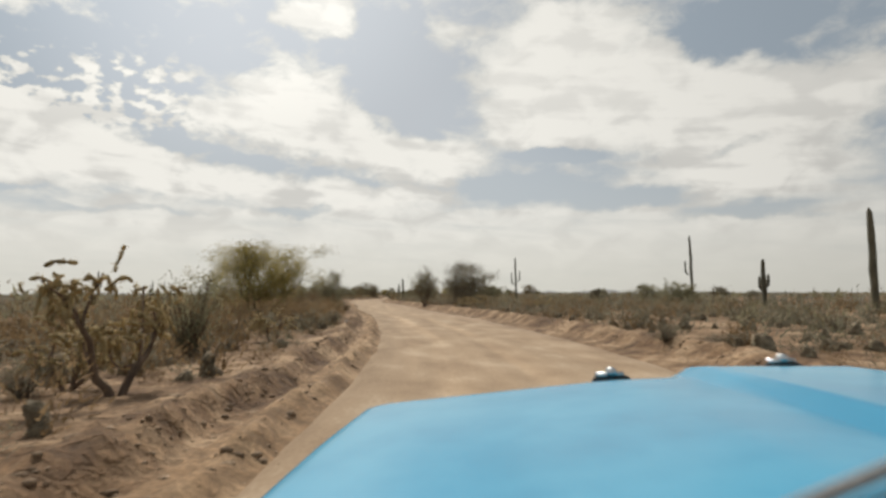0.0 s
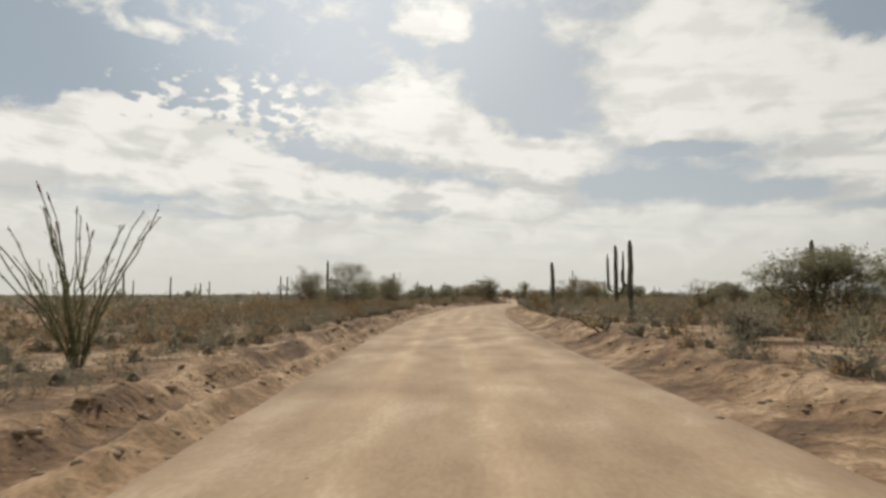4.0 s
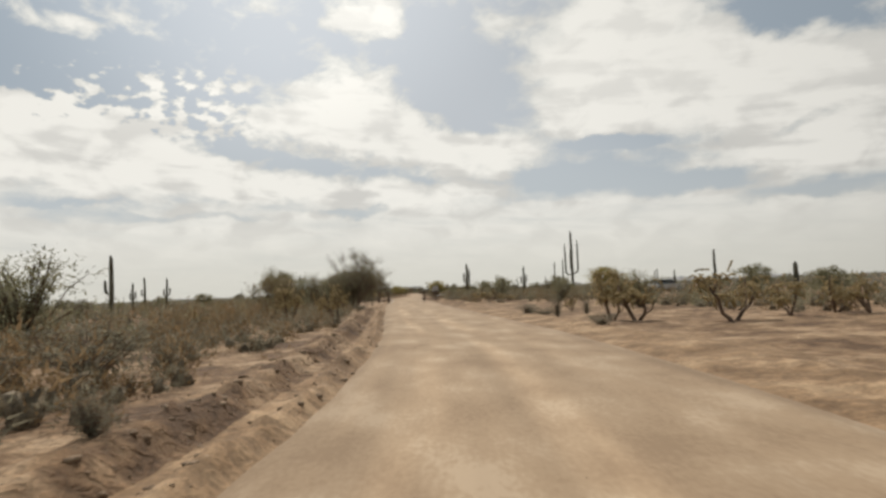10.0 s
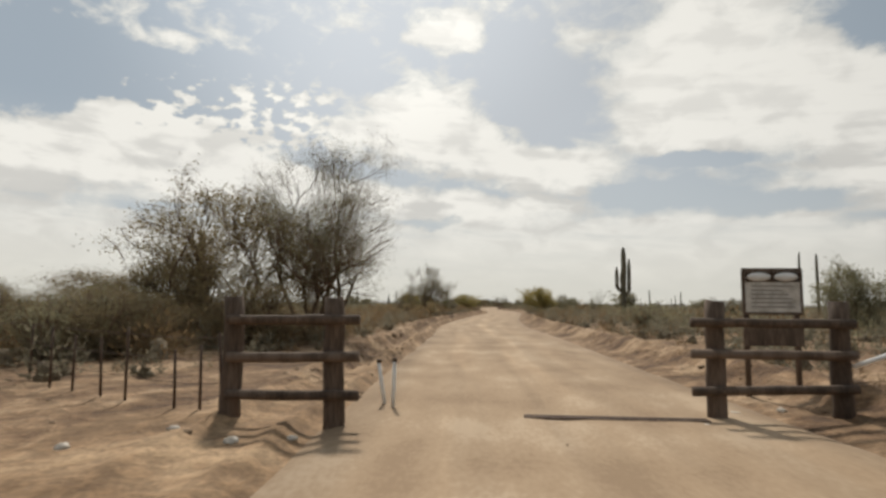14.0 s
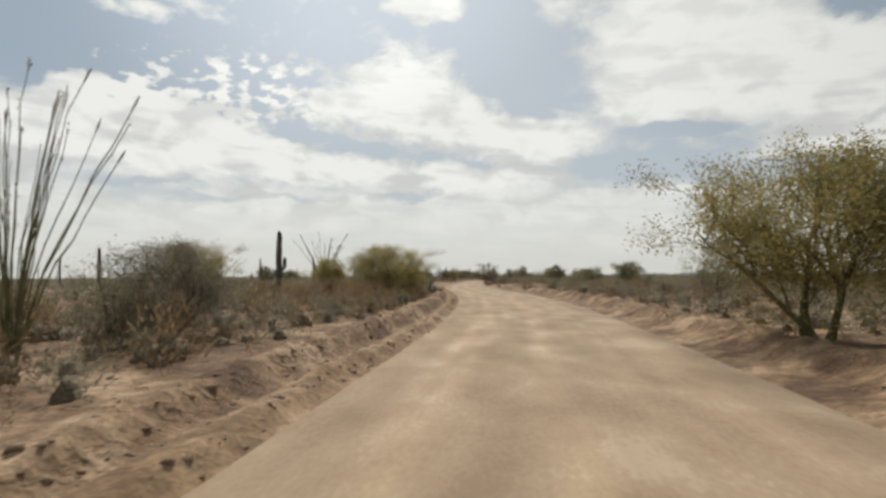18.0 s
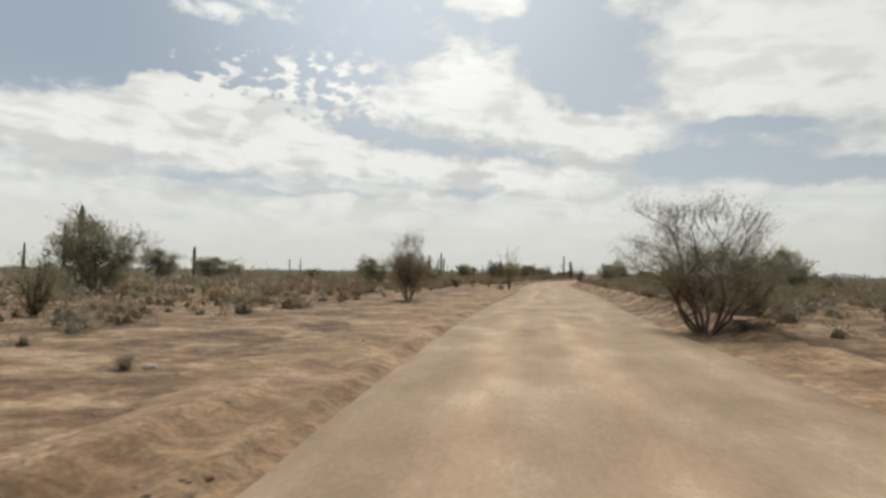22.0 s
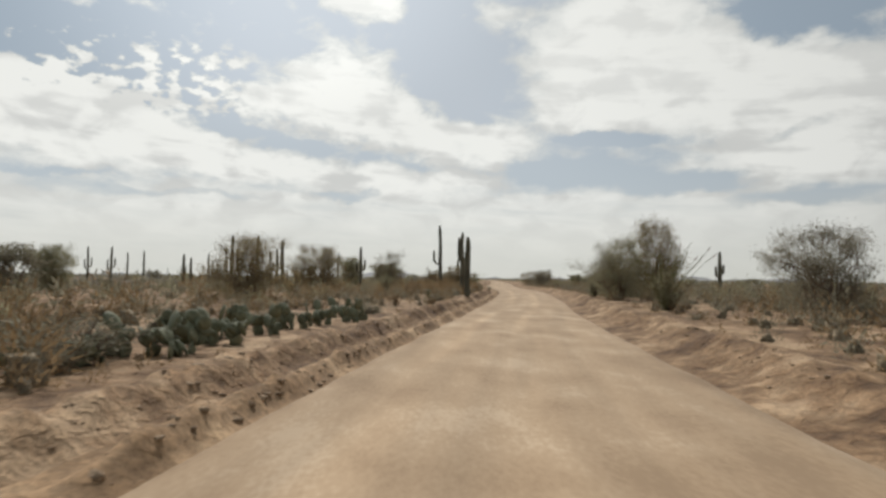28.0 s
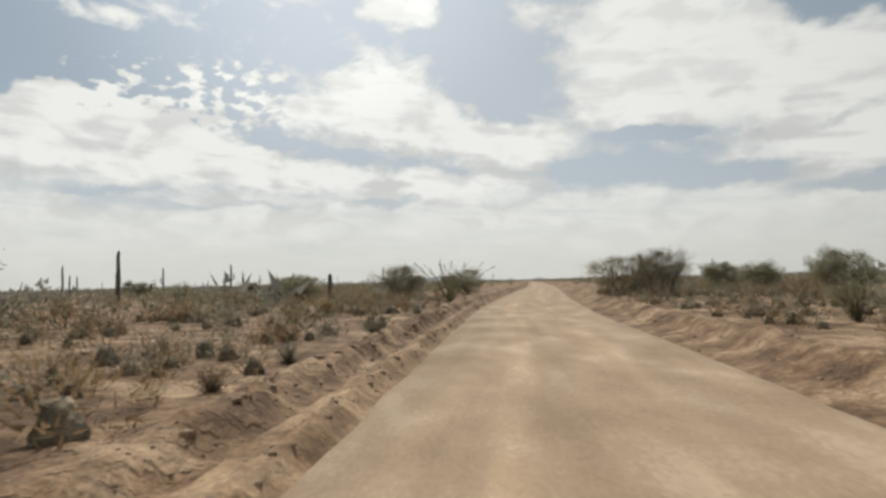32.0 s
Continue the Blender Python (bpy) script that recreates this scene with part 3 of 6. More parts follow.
# packed dirt turnouts where the banks are worn away: thin layers on the ground's own rows
wide = 3.0 + 3.6 * np.where(U < 0, within(Y, OPEN_LEFT, 5), within(Y, OPEN_RIGHT, 5)) * (0.75 + 0.3 * wave(0 * Y, Y, 9.0) + 0.12 * wave(U, Y, 2.0))
packed = 0.014 - 0.05 * ramp(np.abs(U), wide - 0.8, wide + 0.8)
for first, last, side in [(a, b, -1) for a, b in OPEN_LEFT] + [(a, b, 1) for a, b in OPEN_RIGHT]:
    on = (U * side > 2.7) & (U * side < 9) & (Y > first - 8) & (Y < last + 8) & (packed > -0.03)
    pick = GF[on.ravel()[GF].any(1)]
    used, again = np.unique(pick, return_inverse=True)
    layer = np.stack([X, Y, Z + packed], -1).reshape(-1, 3)[used]
    turnout = new("road_turnout", quick("road_turnout", layer, [again.reshape(-1, 4)], M_SHOULDER, True))
    tagged(turnout, "packed tan dirt turnout beside the road", "road", kind="structure")

# the loose shoulder between the road and the left bank, on the ground's own rows
strip = side_of(U, Y)
on = (U < -2.0) & (strip > 2.7) & (strip < 4.15) & (Y > -20) & (Y < 690) & (within(Y, OPEN_LEFT, 5) < 0.2)
pick = GF[on.ravel()[GF].all(1)]
used, again = np.unique(pick, return_inverse=True)
layer = np.stack([X, Y, Z + 0.012 - 0.06 * ramp(strip, 3.75, 4.1) - 0.05 * (1 - ramp(strip, 2.75, 3.0))], -1).reshape(-1, 3)[used]
shoulder = new("road_shoulder", quick("road_shoulder", layer, [again.reshape(-1, 4)], M_SHOULDER, True))
tagged(shoulder, "loose tan dirt shoulder between the road and its bank", "road", kind="structure")

# the graded road with shallow wheel ruts
ry = np.r_[np.arange(-300, -10, 6.0), np.arange(-10, 690, 0.5), np.arange(690, 1300, 5.0)]
ru = np.r_[np.arange(-3.3, 3.31, 0.22)]
Y, U = np.meshgrid(ry, ru, indexing="ij")
X = U + road_x(Y)
Z = 0.012 - 0.02 * (np.exp(-((U + 1.75) / 0.3) ** 2) + np.exp(-((U - 0.1) / 0.3) ** 2)) + 0.012 * wave(X, Y * 0.3, 1.3) + 0.01 * wave(X, Y, 5.0) - 0.09 * ramp(side_of(U, Y), 2.95, 3.3)
ny, nu = Y.shape
i, j = np.meshgrid(np.arange(ny - 1), np.arange(nu - 1), indexing="ij")
RF = np.stack([i * nu + j, i * nu + j + 1, (i + 1) * nu + j + 1, (i + 1) * nu + j], -1).reshape(-1, 4)
road_mesh = quick("road", np.stack([X, Y, Z], -1).reshape(-1, 3), [RF], M_ROAD, True)
lane = road_mesh.attributes.new("lane", "FLOAT", "POINT")
lane.data.foreach_set("value", U.ravel().astype(np.float32))
road = new("road", road_mesh)
tagged(road, "graded tan dirt road with faint wheel ruts", "road", kind="structure")


def hills(name, dist, az0, az1, height, seed):
    rng = np.random.default_rng(seed)
    a = np.radians(np.linspace(az0, az1, 160))
    h = height * np.abs(np.convolve(rng.normal(size=220), np.ones(24) / 9, "same")[:160]) * np.sin(np.linspace(0, np.pi, 160)) ** 0.6
    foot, top = np.stack([-dist * np.sin(a), 500 + dist * np.cos(a), 0 * a - 3], 1), np.stack([-(dist + 350) * np.sin(a), 500 + (dist + 350) * np.cos(a), h], 1)
    i = np.arange(159)
    f = np.stack([i, i + 1, i + 161, i + 160], 1)
    ob = new(name, quick(name, np.r_[foot, top], [f], M_HILL, True))
    tagged(ob, "low hazy blue-grey hills on the horizon", "hills", kind="structure")


hills("backdrop_hills", 3600, 35, -45, 42, 3)


# ---- plants ----
def saguaro(x, y, h, r, arms=(), lean=(0, 0), stub=False):
    """arms: height of the joint, direction in degrees, reach, height of the tip (shares of h)."""
    rng = np.random.default_rng(int(abs(x * 31 + y * 17)) + 1)
    top = new("saguaro")
    top.location = (x, y, float(ground_z(x, y)) - 0.05)
    ribs = 13
    flute = 1 + 0.085 * np.cos(np.arange(2 * ribs) * np.pi)

    def column(name, pts, radii):
        v, f = tube(pts, np.asarray(radii)[:, None] * flute[None], 2 * ribs)
        n = len(v)
        v = np.r_[v, [pts[-1] + np.array([0, 0, radii[-1] * 0.3])]]
        capf = [(n - 2 * ribs + k, n - 2 * ribs + (k + 1) % (2 * ribs), n) for k in range(2 * ribs)]
        part(name, quick(name, v, [f, capf], M_SAGUARO, False), top)

    t = np.r_[np.linspace(0, 0.9, 12), 0.95, 0.98, 1.0]
    bulge = 0.78 + 0.3 * np.sin(np.pi * np.clip(t * 0.9 + 0.1, 0, 1)) + 0.03 * rng.normal(size=15)
    rad = r * bulge
    rad[-3:] *= (0.9, 0.65, 0.3)
    bend = 0.015 * h * np.cumsum(rng.normal(size=15)) / 4
    pts = np.stack([lean[0] * t * h + bend, lean[1] * t * h + bend[::-1] * 0.5, t * h], 1)
    column("trunk", pts, rad)
    for a, d, reach, tip in arms:
        c = np.array([math.cos(radians(d)), math.sin(radians(d)), 0])
        base = np.array([np.interp(a, t, pts[:, 0]), np.interp(a, t, pts[:, 1]), a * h])
        out = reach * h
        q = [base, base + c * out * 0.55 - (0, 0, 0.01 * h), base + c * out * 0.9 + (0, 0, 0.02 * h), base + c * out + (0, 0, 0.07 * h)]
        up = np.linspace(0.12, 1, 6)
        q += [base + c * out * (1 + 0.06 * k) + np.array([0, 0, max(0.1, tip - a) * h * k]) for k in up]
        rr = r * 0.68 * np.r_[0.75, 0.85, 0.95, 1.0, 1.02, 1.0, 1.0, 0.97, 0.85, 0.35]
        column("arm", np.array(q), rr)
    return top


def grow(rng, start, way, length, radius, depth, limbs, tips, droop=0.0, split=3, wander=0.35):
    """One branch with its side branches; tips collects the ends and their directions."""
    n = 5
    pts, d = [np.array(start, float)], np.array(way, float)
    for k in range(n):
        d = d + rng.normal(size=3) * wander * 0.5 + np.array([0, 0, 0.10 - droop])
        d /= np.linalg.norm(d)
        pts.append(pts[-1] + d * length / n)
    rad = np.linspace(radius, radius * 0.55, n + 1)
    limbs.append((np.array(pts), rad, depth))
    if depth == 0:
        for k in (2, 3, 4, 5):
            tips.append((pts[k], d))
        return
    for k in range(split):
        at = pts[min(n, 2 + k + rng.integers(0, 2))]
        side = d + rng.normal(size=3) * (0.75 if depth > 1 else 0.9)
        side[2] = side[2] * 0.7 + 0.15
        side /= np.linalg.norm(side)
        grow(rng, at, side, length * rng.uniform(0.55, 0.8), radius * 0.5, depth - 1, limbs, tips, droop, split, wander)


def tree(name, seed, stems=4, leaves=M_OLIVE, bark=M_BARK, count=15, leaf=(0.046, 0.0085), low=0.10, depth=3, skirt=0.22, sprays=0, full=0, thick=0.015, flat=1.0):
    """A many-stemmed desert tree, about one metre high and one wide, to be scaled where it stands. full: clumps that fill the crown; flat: how far it reaches down at the rim."""
    rng = np.random.default_rng(seed)
    top = new(name)
    limbs, tips = [], []
    for s in range(stems):
        a = 2 * np.pi * (s + rng.uniform(-0.3, 0.3)) / stems
        lean = rng.uniform(0.25, 0.95)
        grow(rng, (0.03 * math.cos(a), 0.03 * math.sin(a), -0.02), (lean * math.cos(a), lean * math.sin(a), 1.0), rng.uniform(0.42, 0.55) * (0.85 if depth > 2 else 1.0), thick, depth, limbs, tips, split=3)
    end = np.array([p for p, _ in tips])
    reach = 0.43 if full else 0.5
    scale = np.array([reach / np.percentile(np.abs(end[:, 0]), 96), reach / np.percentile(np.abs(end[:, 1]), 96), (0.93 if full else 0.97) / np.percentile(end[:, 2], 98)])
    twigs = Soup()
    for p, r, d in limbs:
        if d == depth:
            part("stem", quick("stem", *(lambda q: (q[0], [q[1]]))(tube(p * scale, r, 7)), bark, True), top)
        else:
            twigs.add(*tube((p * scale)[[0, 2, 3, 5]], (r * (1.0 if d else 0.75))[[0, 2, 3, 5]], 3))
    dirs = np.array([w for _, w in tips])
    n = len(end)
    spots, ways = end * scale, dirs
    if full:
        # clumps of twigs fill the rounded, uneven crown between the branch ends
        a, q, h = rng.uniform(0, 6.283, full), rng.uniform(0.15, 1.0, full) ** 0.55, rng.uniform(-1.0, 1.0, full)
        lobe = 0.82 + 0.18 * np.sin(3 * a + rng.uniform(0, 6)) + 0.1 * np.sin(7 * a + 4 * h)
        ring = np.sqrt(np.clip(1 - np.abs(h) ** 2.2, 0.05, 1)) * lobe * q
        fill = np.stack([0.5 * ring * np.cos(a), 0.5 * ring * np.sin(a), 0.55 + 0.43 * h * (0.75 + 0.25 * q) * np.where(h < 0, flat, 1.0)], 1)
        out = fill - (0, 0, 0.25)
        out /= np.linalg.norm(out, axis=1)[:, None] + 1e-9
        spots, ways = np.r_[spots, np.repeat(fill, 4, 0) + rng.normal(size=(4 * full, 3)) * 0.03], np.r_[dirs, np.repeat(out, 4, 0)]
        for p, w in zip(fill, out):
            twigs.add(*tube([p - w * 0.11 + rng.normal(size=3) * 0.02, p - w * 0.03, p + w * 0.05 + rng.normal(size=3) * 0.015], [0.0035, 0.0025, 0.0012], 3))
    part("twigwork", twigs.mesh("twigwork", bark, True), top)
    c = np.repeat(spots, count, 0) + rng.normal(size=(len(spots) * count, 3)) * (0.042, 0.042, 0.036)
    w = np.repeat(ways, count, 0)
    keep = c[:, 2] > low * rng.uniform(0.2, 1.0, len(c))
    c, w = c[keep], w[keep]
    k = int(len(c) * skirt)
    a, q, z = rng.uniform(0, 6.283, k), rng.uniform(0.2, 1.0, k) ** 0.5, rng.uniform(0.04, 0.5, k)
    pick = rng.permutation(len(c))[:k]
    c[pick] = np.stack([np.cos(a) * q * (0.3 + 0.3 * z), np.sin(a) * q * (0.3 + 0.3 * z), z], 1) * 0.95
    v, f = cards(rng, c, leaf[0], leaf[1], w, 1.7)
    part("crown", quick("crown", v, [f], leaves), top)
    if sprays:
        c = np.repeat(spots, sprays, 0) + rng.normal(size=(len(spots) * sprays, 3)) * 0.02
        v, f = cards(rng, c, 0.12, 0.0013, np.repeat(ways, sprays, 0) + (0, 0, -0.1), 0.7)
        part("spray", quick("spray", v, [f], bark), top, "fine bare twig ends")
    return top


def shrub(name, seed, leaves, count=420, leaf=(0.11, 0.035), stems=16, dome=1.0):
    """A low dome of wiry stems and small leaves, one metre wide and one high, to be scaled."""
    rng = np.random.default_rng(seed)
    top = new(name)
    wood = Soup()
    pts = []
    for s in range(stems):
        a, lean = rng.uniform(0, 6.283), rng.uniform(0.1, 1.0) ** 0.7
        k = np.linspace(0, 1, 5)[:, None]
        tip = np.array([0.46 * lean * math.cos(a), 0.46 * lean * math.sin(a), rng.uniform(0.75, 1.0) * (1 - 0.45 * dome * lean**2)])
        p = k * tip + 0.03 * rng.normal(size=(5, 3)) * k
        p[0, 2] = -0.04
        wood.add(*tube(p, np.linspace(0.012, 0.004, 5), 3))
        pts.append(p[1:])
    part("twigwork", wood.mesh("twigwork", M_BARK), top)
    p = np.concatenate(pts)
    c = p[rng.integers(0, len(p), count)] + rng.normal(size=(count, 3)) * (0.07, 0.07, 0.06)
    c[:, 2] = np.abs(c[:, 2])
    part("foliage", quick("foliage", *(lambda q: (q[0], [q[1]]))(cards(rng, c, leaf[0], leaf[1], np.array([0, 0, 0.5]), 1.6)), leaves), top)
    return top


def cholla(name, seed, stems=2, joints=150):
    """A chain-fruit cholla: dark crooked forking trunk and a pale crown of spiny, drooping joints. One metre high."""
    rng = np.random.default_rng(seed)
    top = new(name)
    limbs, tips = [], []
    for s in range(stems):
        a = 2 * np.pi * (s + rng.uniform(-0.2, 0.2)) / stems
        grow(rng, (0.02 * math.cos(a), 0.02 * math.sin(a), -0.03), (0.75 * math.cos(a), 0.75 * math.sin(a), 1.0), 0.55, 0.036, 1, limbs, tips, split=4, wander=0.55)
    end = np.array([p for p, _ in tips])
    scale = np.array([0.42 / np.percentile(np.abs(end[:, 0]), 95), 0.42 / np.percentile(np.abs(end[:, 1]), 95), 0.88 / end[:, 2].max()])
    for p, r, d in limbs:
        v, f = tube(p * scale, r * (1.0 if d else 0.8), 7)
        part("trunk" if d else "branch", quick("trunk" if d else "branch", v, [f], M_BARK, True), top)
    spiny = Soup()
    base = end * scale
    base[:, 2] = np.maximum(base[:, 2], 0.42)
    spots = []
    while len(spots) < joints:
        # short chains of joints that hang from the branch ends
        p = base[rng.integers(0, len(base))] + rng.normal(size=3) * (0.06, 0.06, 0.045)
        d = rng.normal(size=3) + (0, 0, 0.2)
        for k in range(rng.integers(2, 5)):
            d = d / np.linalg.norm(d)
            l, w = rng.uniform(0.022, 0.042), rng.uniform(0.011, 0.018)
            spiny.add(*tube([p, p + d * l * 0.45, p + d * l * 1.55, p + d * l * 2], [w * 0.5, w, w, w * 0.45], 4))
            spots.append(p + d * l)
            p = p + d * l * 1.9
            d = d + rng.normal(size=3) * 0.35 + (0, 0, -0.4)
    part("jointed_crown", spiny.mesh("jointed_crown", M_SPINE), top)
    spots = np.array(spots)
    c = np.repeat(spots, 7, 0) + rng.normal(size=(len(spots) * 7, 3)) * 0.014
    v, f = cards(rng, c, 0.034, 0.006)
    part("spine_fuzz", quick("spine_fuzz", v, [f], M_SPINE), top)
    return top


def ocotillo(name, seed, wands=16, spread=0.85, lean=(0, 0)):
    """Long crooked wands from one foot, red at the tips. One metre high."""
    rng = np.random.default_rng(seed)
    top = new(name)
    for k in range(wands):
        a, out = rng.uniform(0, 6.283), spread * rng.uniform(0.15, 1.0)
        h = rng.uniform(0.72, 1.0)
        t = np.linspace(0, 1, 9)
        p = np.stack([(0.03 + out * t**1.4) * math.cos(a) + lean[0] * t**2, (0.03 + out * t**1.4) * math.sin(a) + lean[1] * t**2, h * t - 0.02], 1)
        p[1:] += rng.normal(size=(8, 3)) * (0.012, 0.012, 0.004)
        wand = part("wand", quick("wand", *(lambda q: (q[0], [q[1]]))(tube(p, np.linspace(0.008, 0.0035, 9), 5)), M_GREENBARK, True), top)
        if k % 2 == 0:
            q = [p[-1], p[-1] + (p[-1] - p[-2]) * 0.25, p[-1] + (p[-1] - p[-2]) * 0.5]
            part("flower", quick("flower", *(lambda q: (q[0], [q[1]]))(tube(q, [0.005, 0.008, 0.003], 5)), M_RED), wand)
        else:
            v, f = cards(rng, p[rng.integers(3, 9, 30)] + rng.normal(size=(30, 3)) * 0.008, 0.02, 0.007)
            part("leafing", quick("leafing", v, [f], M_OLIVE), wand)
    return top


def prickly_pear(name, seed, pads=16):
    rng = np.random.default_rng(seed)
    top = new(name)
    v0, f0 = blob(rng, 1.0, 1.0, 6, 9, 0.03)
    me = quick("pad", v0 * (0.13, 0.028, 0.17) + (0, 0, 0.16), [f0], M_PAD, True)
    spots = [(rng.uniform(-0.3, 0.3), rng.uniform(-0.3, 0.3), -0.02) for _ in range(max(4, pads // 3))]
    for k in range(pads):
        if k < len(spots):
            p = spots[k]
        else:
            b = spots[rng.integers(0, len(spots))]
            p = (b[0] + rng.uniform(-0.14, 0.14), b[1] + rng.uniform(-0.1, 0.1), b[2] + rng.uniform(0.18, 0.3))
            spots.append(p)
        ob = part("pad", me, top)
        s = rng.uniform(0.75, 1.25)
        ob.matrix_local = Matrix.LocRotScale(p, Euler((rng.uniform(-0.5, 0.5), rng.uniform(-0.5, 0.5), rng.uniform(0, 3.14))), (s, s, s))
    return top


def stand(proto, rows, label, category, group, turn=0.0, sink=0.03):
    """Copies of a plant at rows of x, y, width, height; the first row takes the plant itself."""
    rng = np.random.default_rng(len(rows) * 7 + len(label))
    for n, (x, y, w, h) in enumerate(rows):
        protos = proto if isinstance(proto, list) else [proto]
        p = protos[n % len(protos)]
        m = Matrix.LocRotScale((x, y, float(ground_z(x, y)) - sink), Euler((0, 0, turn + rng.uniform(0, 6.283))), (w, w, h))
        if n < len(protos):
            p.matrix_basis = m
            ob = p
        else:
            keep = p.matrix_basis.copy()
            p.matrix_basis = Matrix.Identity(4)
            ob = copy_thing(p, m)
            p.matrix_basis = keep
        tagged(ob, label, category, group)


# ---- plants where they stand: x, y, width, height ----
def place_saguaro(x, y, h, r, arms):
    kind = "single column" if not ARMS[arms] else "column with raised arms"
    tagged(saguaro(x, y, h, r, ARMS[arms]), "tall ribbed green-brown saguaro cactus, " + kind, "cactus", "saguaros of the plain")



ARMS = {
    '-': (),
    'l': ((0.42, 180, 0.09, 0.62),),
    'r': ((0.42, 0, 0.08, 0.6),),
    'b': ((0.4, 175, 0.09, 0.66), (0.46, 5, 0.09, 0.7)),
    'c': ((0.3, 180, 0.1, 0.8), (0.33, 10, 0.1, 0.86), (0.38, 90, 0.08, 0.7)),
    's': ((0.5, 185, 0.06, 0.62),),
    'B': ((0.28, 180, 0.12, 0.86), (0.24, 0, 0.11, 0.9)),
    'S': ((0.55, 180, 0.055, 0.92), (0.26, 0, 0.07, 0.93)),
    'K': ((0.40, 185, 0.085, 0.72), (0.34, 0, 0.08, 0.84), (0.46, 100, 0.05, 0.66)),
    'R': ((0.62, 10, 0.08, 0.72), (0.35, 185, 0.05, 0.45)),
}

for x, y, h, r, arms in [
    (45.8, 84.3, 9.8, 0.17, "l"),
    (23.0, 99.0, 7.3, 0.14, "b"),
    (6.9, 141.5, 4.7, 0.19, "-"),
    (-12.0, 212.5, 3.7, 0.16, "-"),
    (16.5, 333.1, 7.1, 0.25, "K"),
    (29.6, 230.7, 2.4, 0.14, "-"),
    (-18.4, 243.7, 5.3, 0.16, "l"),
    (-38.3, 289.9, 4.4, 0.16, "b"),
    (-7.2, 292.6, 3.9, 0.16, "b"),
    (43.7, 354.9, 8.5, 0.14, "-"),
    (30.0, 288.9, 9.8, 0.18, "c"),
    (-10.3, 392.8, 4.6, 0.18, "r"),
    (-20.1, 549.9, 4.8, 0.18, "-"),
    (-45.4, 485.8, 5.8, 0.17, "r"),
]:
    place_saguaro(x, y, h, r, arms)

for x, y, h, r, arms in [
    (-82.4, 495.3, 5.8, 0.16, "-"),
    (8.8, 622.1, 7.1, 0.17, "l"),
    (9.3, 594.7, 3.8, 0.17, "-"),
    (10.0, 608.0, 5.3, 0.16, "S"),
    (-0.2, 627.3, 4.9, 0.16, "b"),
    (-13.7, 623.1, 5.8, 0.16, "c"),
    (-21.0, 631.7, 3.6, 0.14, "-"),
    (12.2, 642.3, 4.2, 0.16, "-"),
    (42.2, 645.6, 4.9, 0.22, "b"),
    (39.1, 704.5, 3.9, 0.18, "-"),
    (79.2, 781.5, 5.2, 0.14, "-"),
    (9.4, 677.1, 2.1, 0.14, "-"),
    (-11.0, 282.3, 4.2, 0.14, "-"),
    (12.7, 138.3, 6.2, 0.18, "B"),
]:
    place_saguaro(x, y, h, r, arms)

for x, y, h, r, arms in [
    (-16.6, 187.5, 5.4, 0.17, "-"),
    (-18.5, 554.3, 5.4, 0.17, "c"),
    (-7.4, 619.0, 5.0, 0.16, "-"),
    (39.2, 621.1, 4.5, 0.18, "b"),
    (-11.7, 636.0, 5.0, 0.16, "b"),
    (29.0, 33.7, 6.5, 0.19, "-"),
    (-28.1, 467.2, 5.5, 0.17, "-"),
    (-3.7, 659.0, 4.0, 0.18, "-"),
    (-6.7, 660.0, 5.5, 0.16, "-"),
    (-10.4, 621.1, 5.6, 0.17, "b"),
    (-11.5, 631.7, 4.5, 0.14, "b"),
    (-28.1, 184.6, 7.5, 0.20, "r"),
    (29.5, 44.8, 4.0, 0.16, "b"),
    (-22.1, 632.0, 4.0, 0.16, "-"),
]:
    place_saguaro(x, y, h, r, arms)

for x, y, h, r, arms in [
    (-29.4, 402.5, 4.0, 0.14, "-"),
    (-34.4, 292.7, 5.0, 0.16, "b"),
    (22.1, 287.9, 4.5, 0.16, "b"),
    (21.7, 119.8, 5.0, 0.16, "-"),
    (-27.3, 657.4, 5.0, 0.14, "-"),
    (-54.4, 129.2, 6.0, 0.16, "b"),
    (-33.1, 637.2, 5.0, 0.14, "b"),
    (-42.5, 206.2, 5.5, 0.14, "l"),
    (-40.6, 299.0, 5.5, 0.16, "l"),
    (46.8, 276.6, 5.5, 0.16, "-"),
    (-25.0, 599.5, 5.0, 0.14, "-"),
    (-39.0, 192.2, 5.0, 0.14, "b"),
    (-25.7, 439.2, 4.0, 0.14, "b"),
    (-13.8, 692.1, 5.0, 0.16, "-"),
]:
    place_saguaro(x, y, h, r, arms)

for x, y, h, r, arms in [
    (38.2, 339.4, 7.0, 0.14, "-"),
    (-47.2, 625.4, 5.5, 0.14, "-"),
    (-41.6, 647.8, 5.5, 0.14, "b"),
    (61.2, 466.4, 5.5, 0.16, "-"),
    (-61.9, 194.0, 5.0, 0.14, "-"),
    (-59.5, 440.0, 5.0, 0.14, "-"),
    (8.2, 113.3, 4.5, 0.14, "l"),
    (43.0, 430.8, 5.5, 0.14, "-"),
    (-53.5, 522.5, 5.0, 0.22, "-"),
    (66.6, 337.8, 4.0, 0.16, "l"),
    (-39.6, 661.8, 5.5, 0.14, "-"),
    (-84.3, 522.5, 5.5, 0.17, "-"),
    (-58.1, 172.0, 5.0, 0.14, "-"),
    (-46.3, 670.6, 5.5, 0.14, "-"),
]:
    place_saguaro(x, y, h, r, arms)

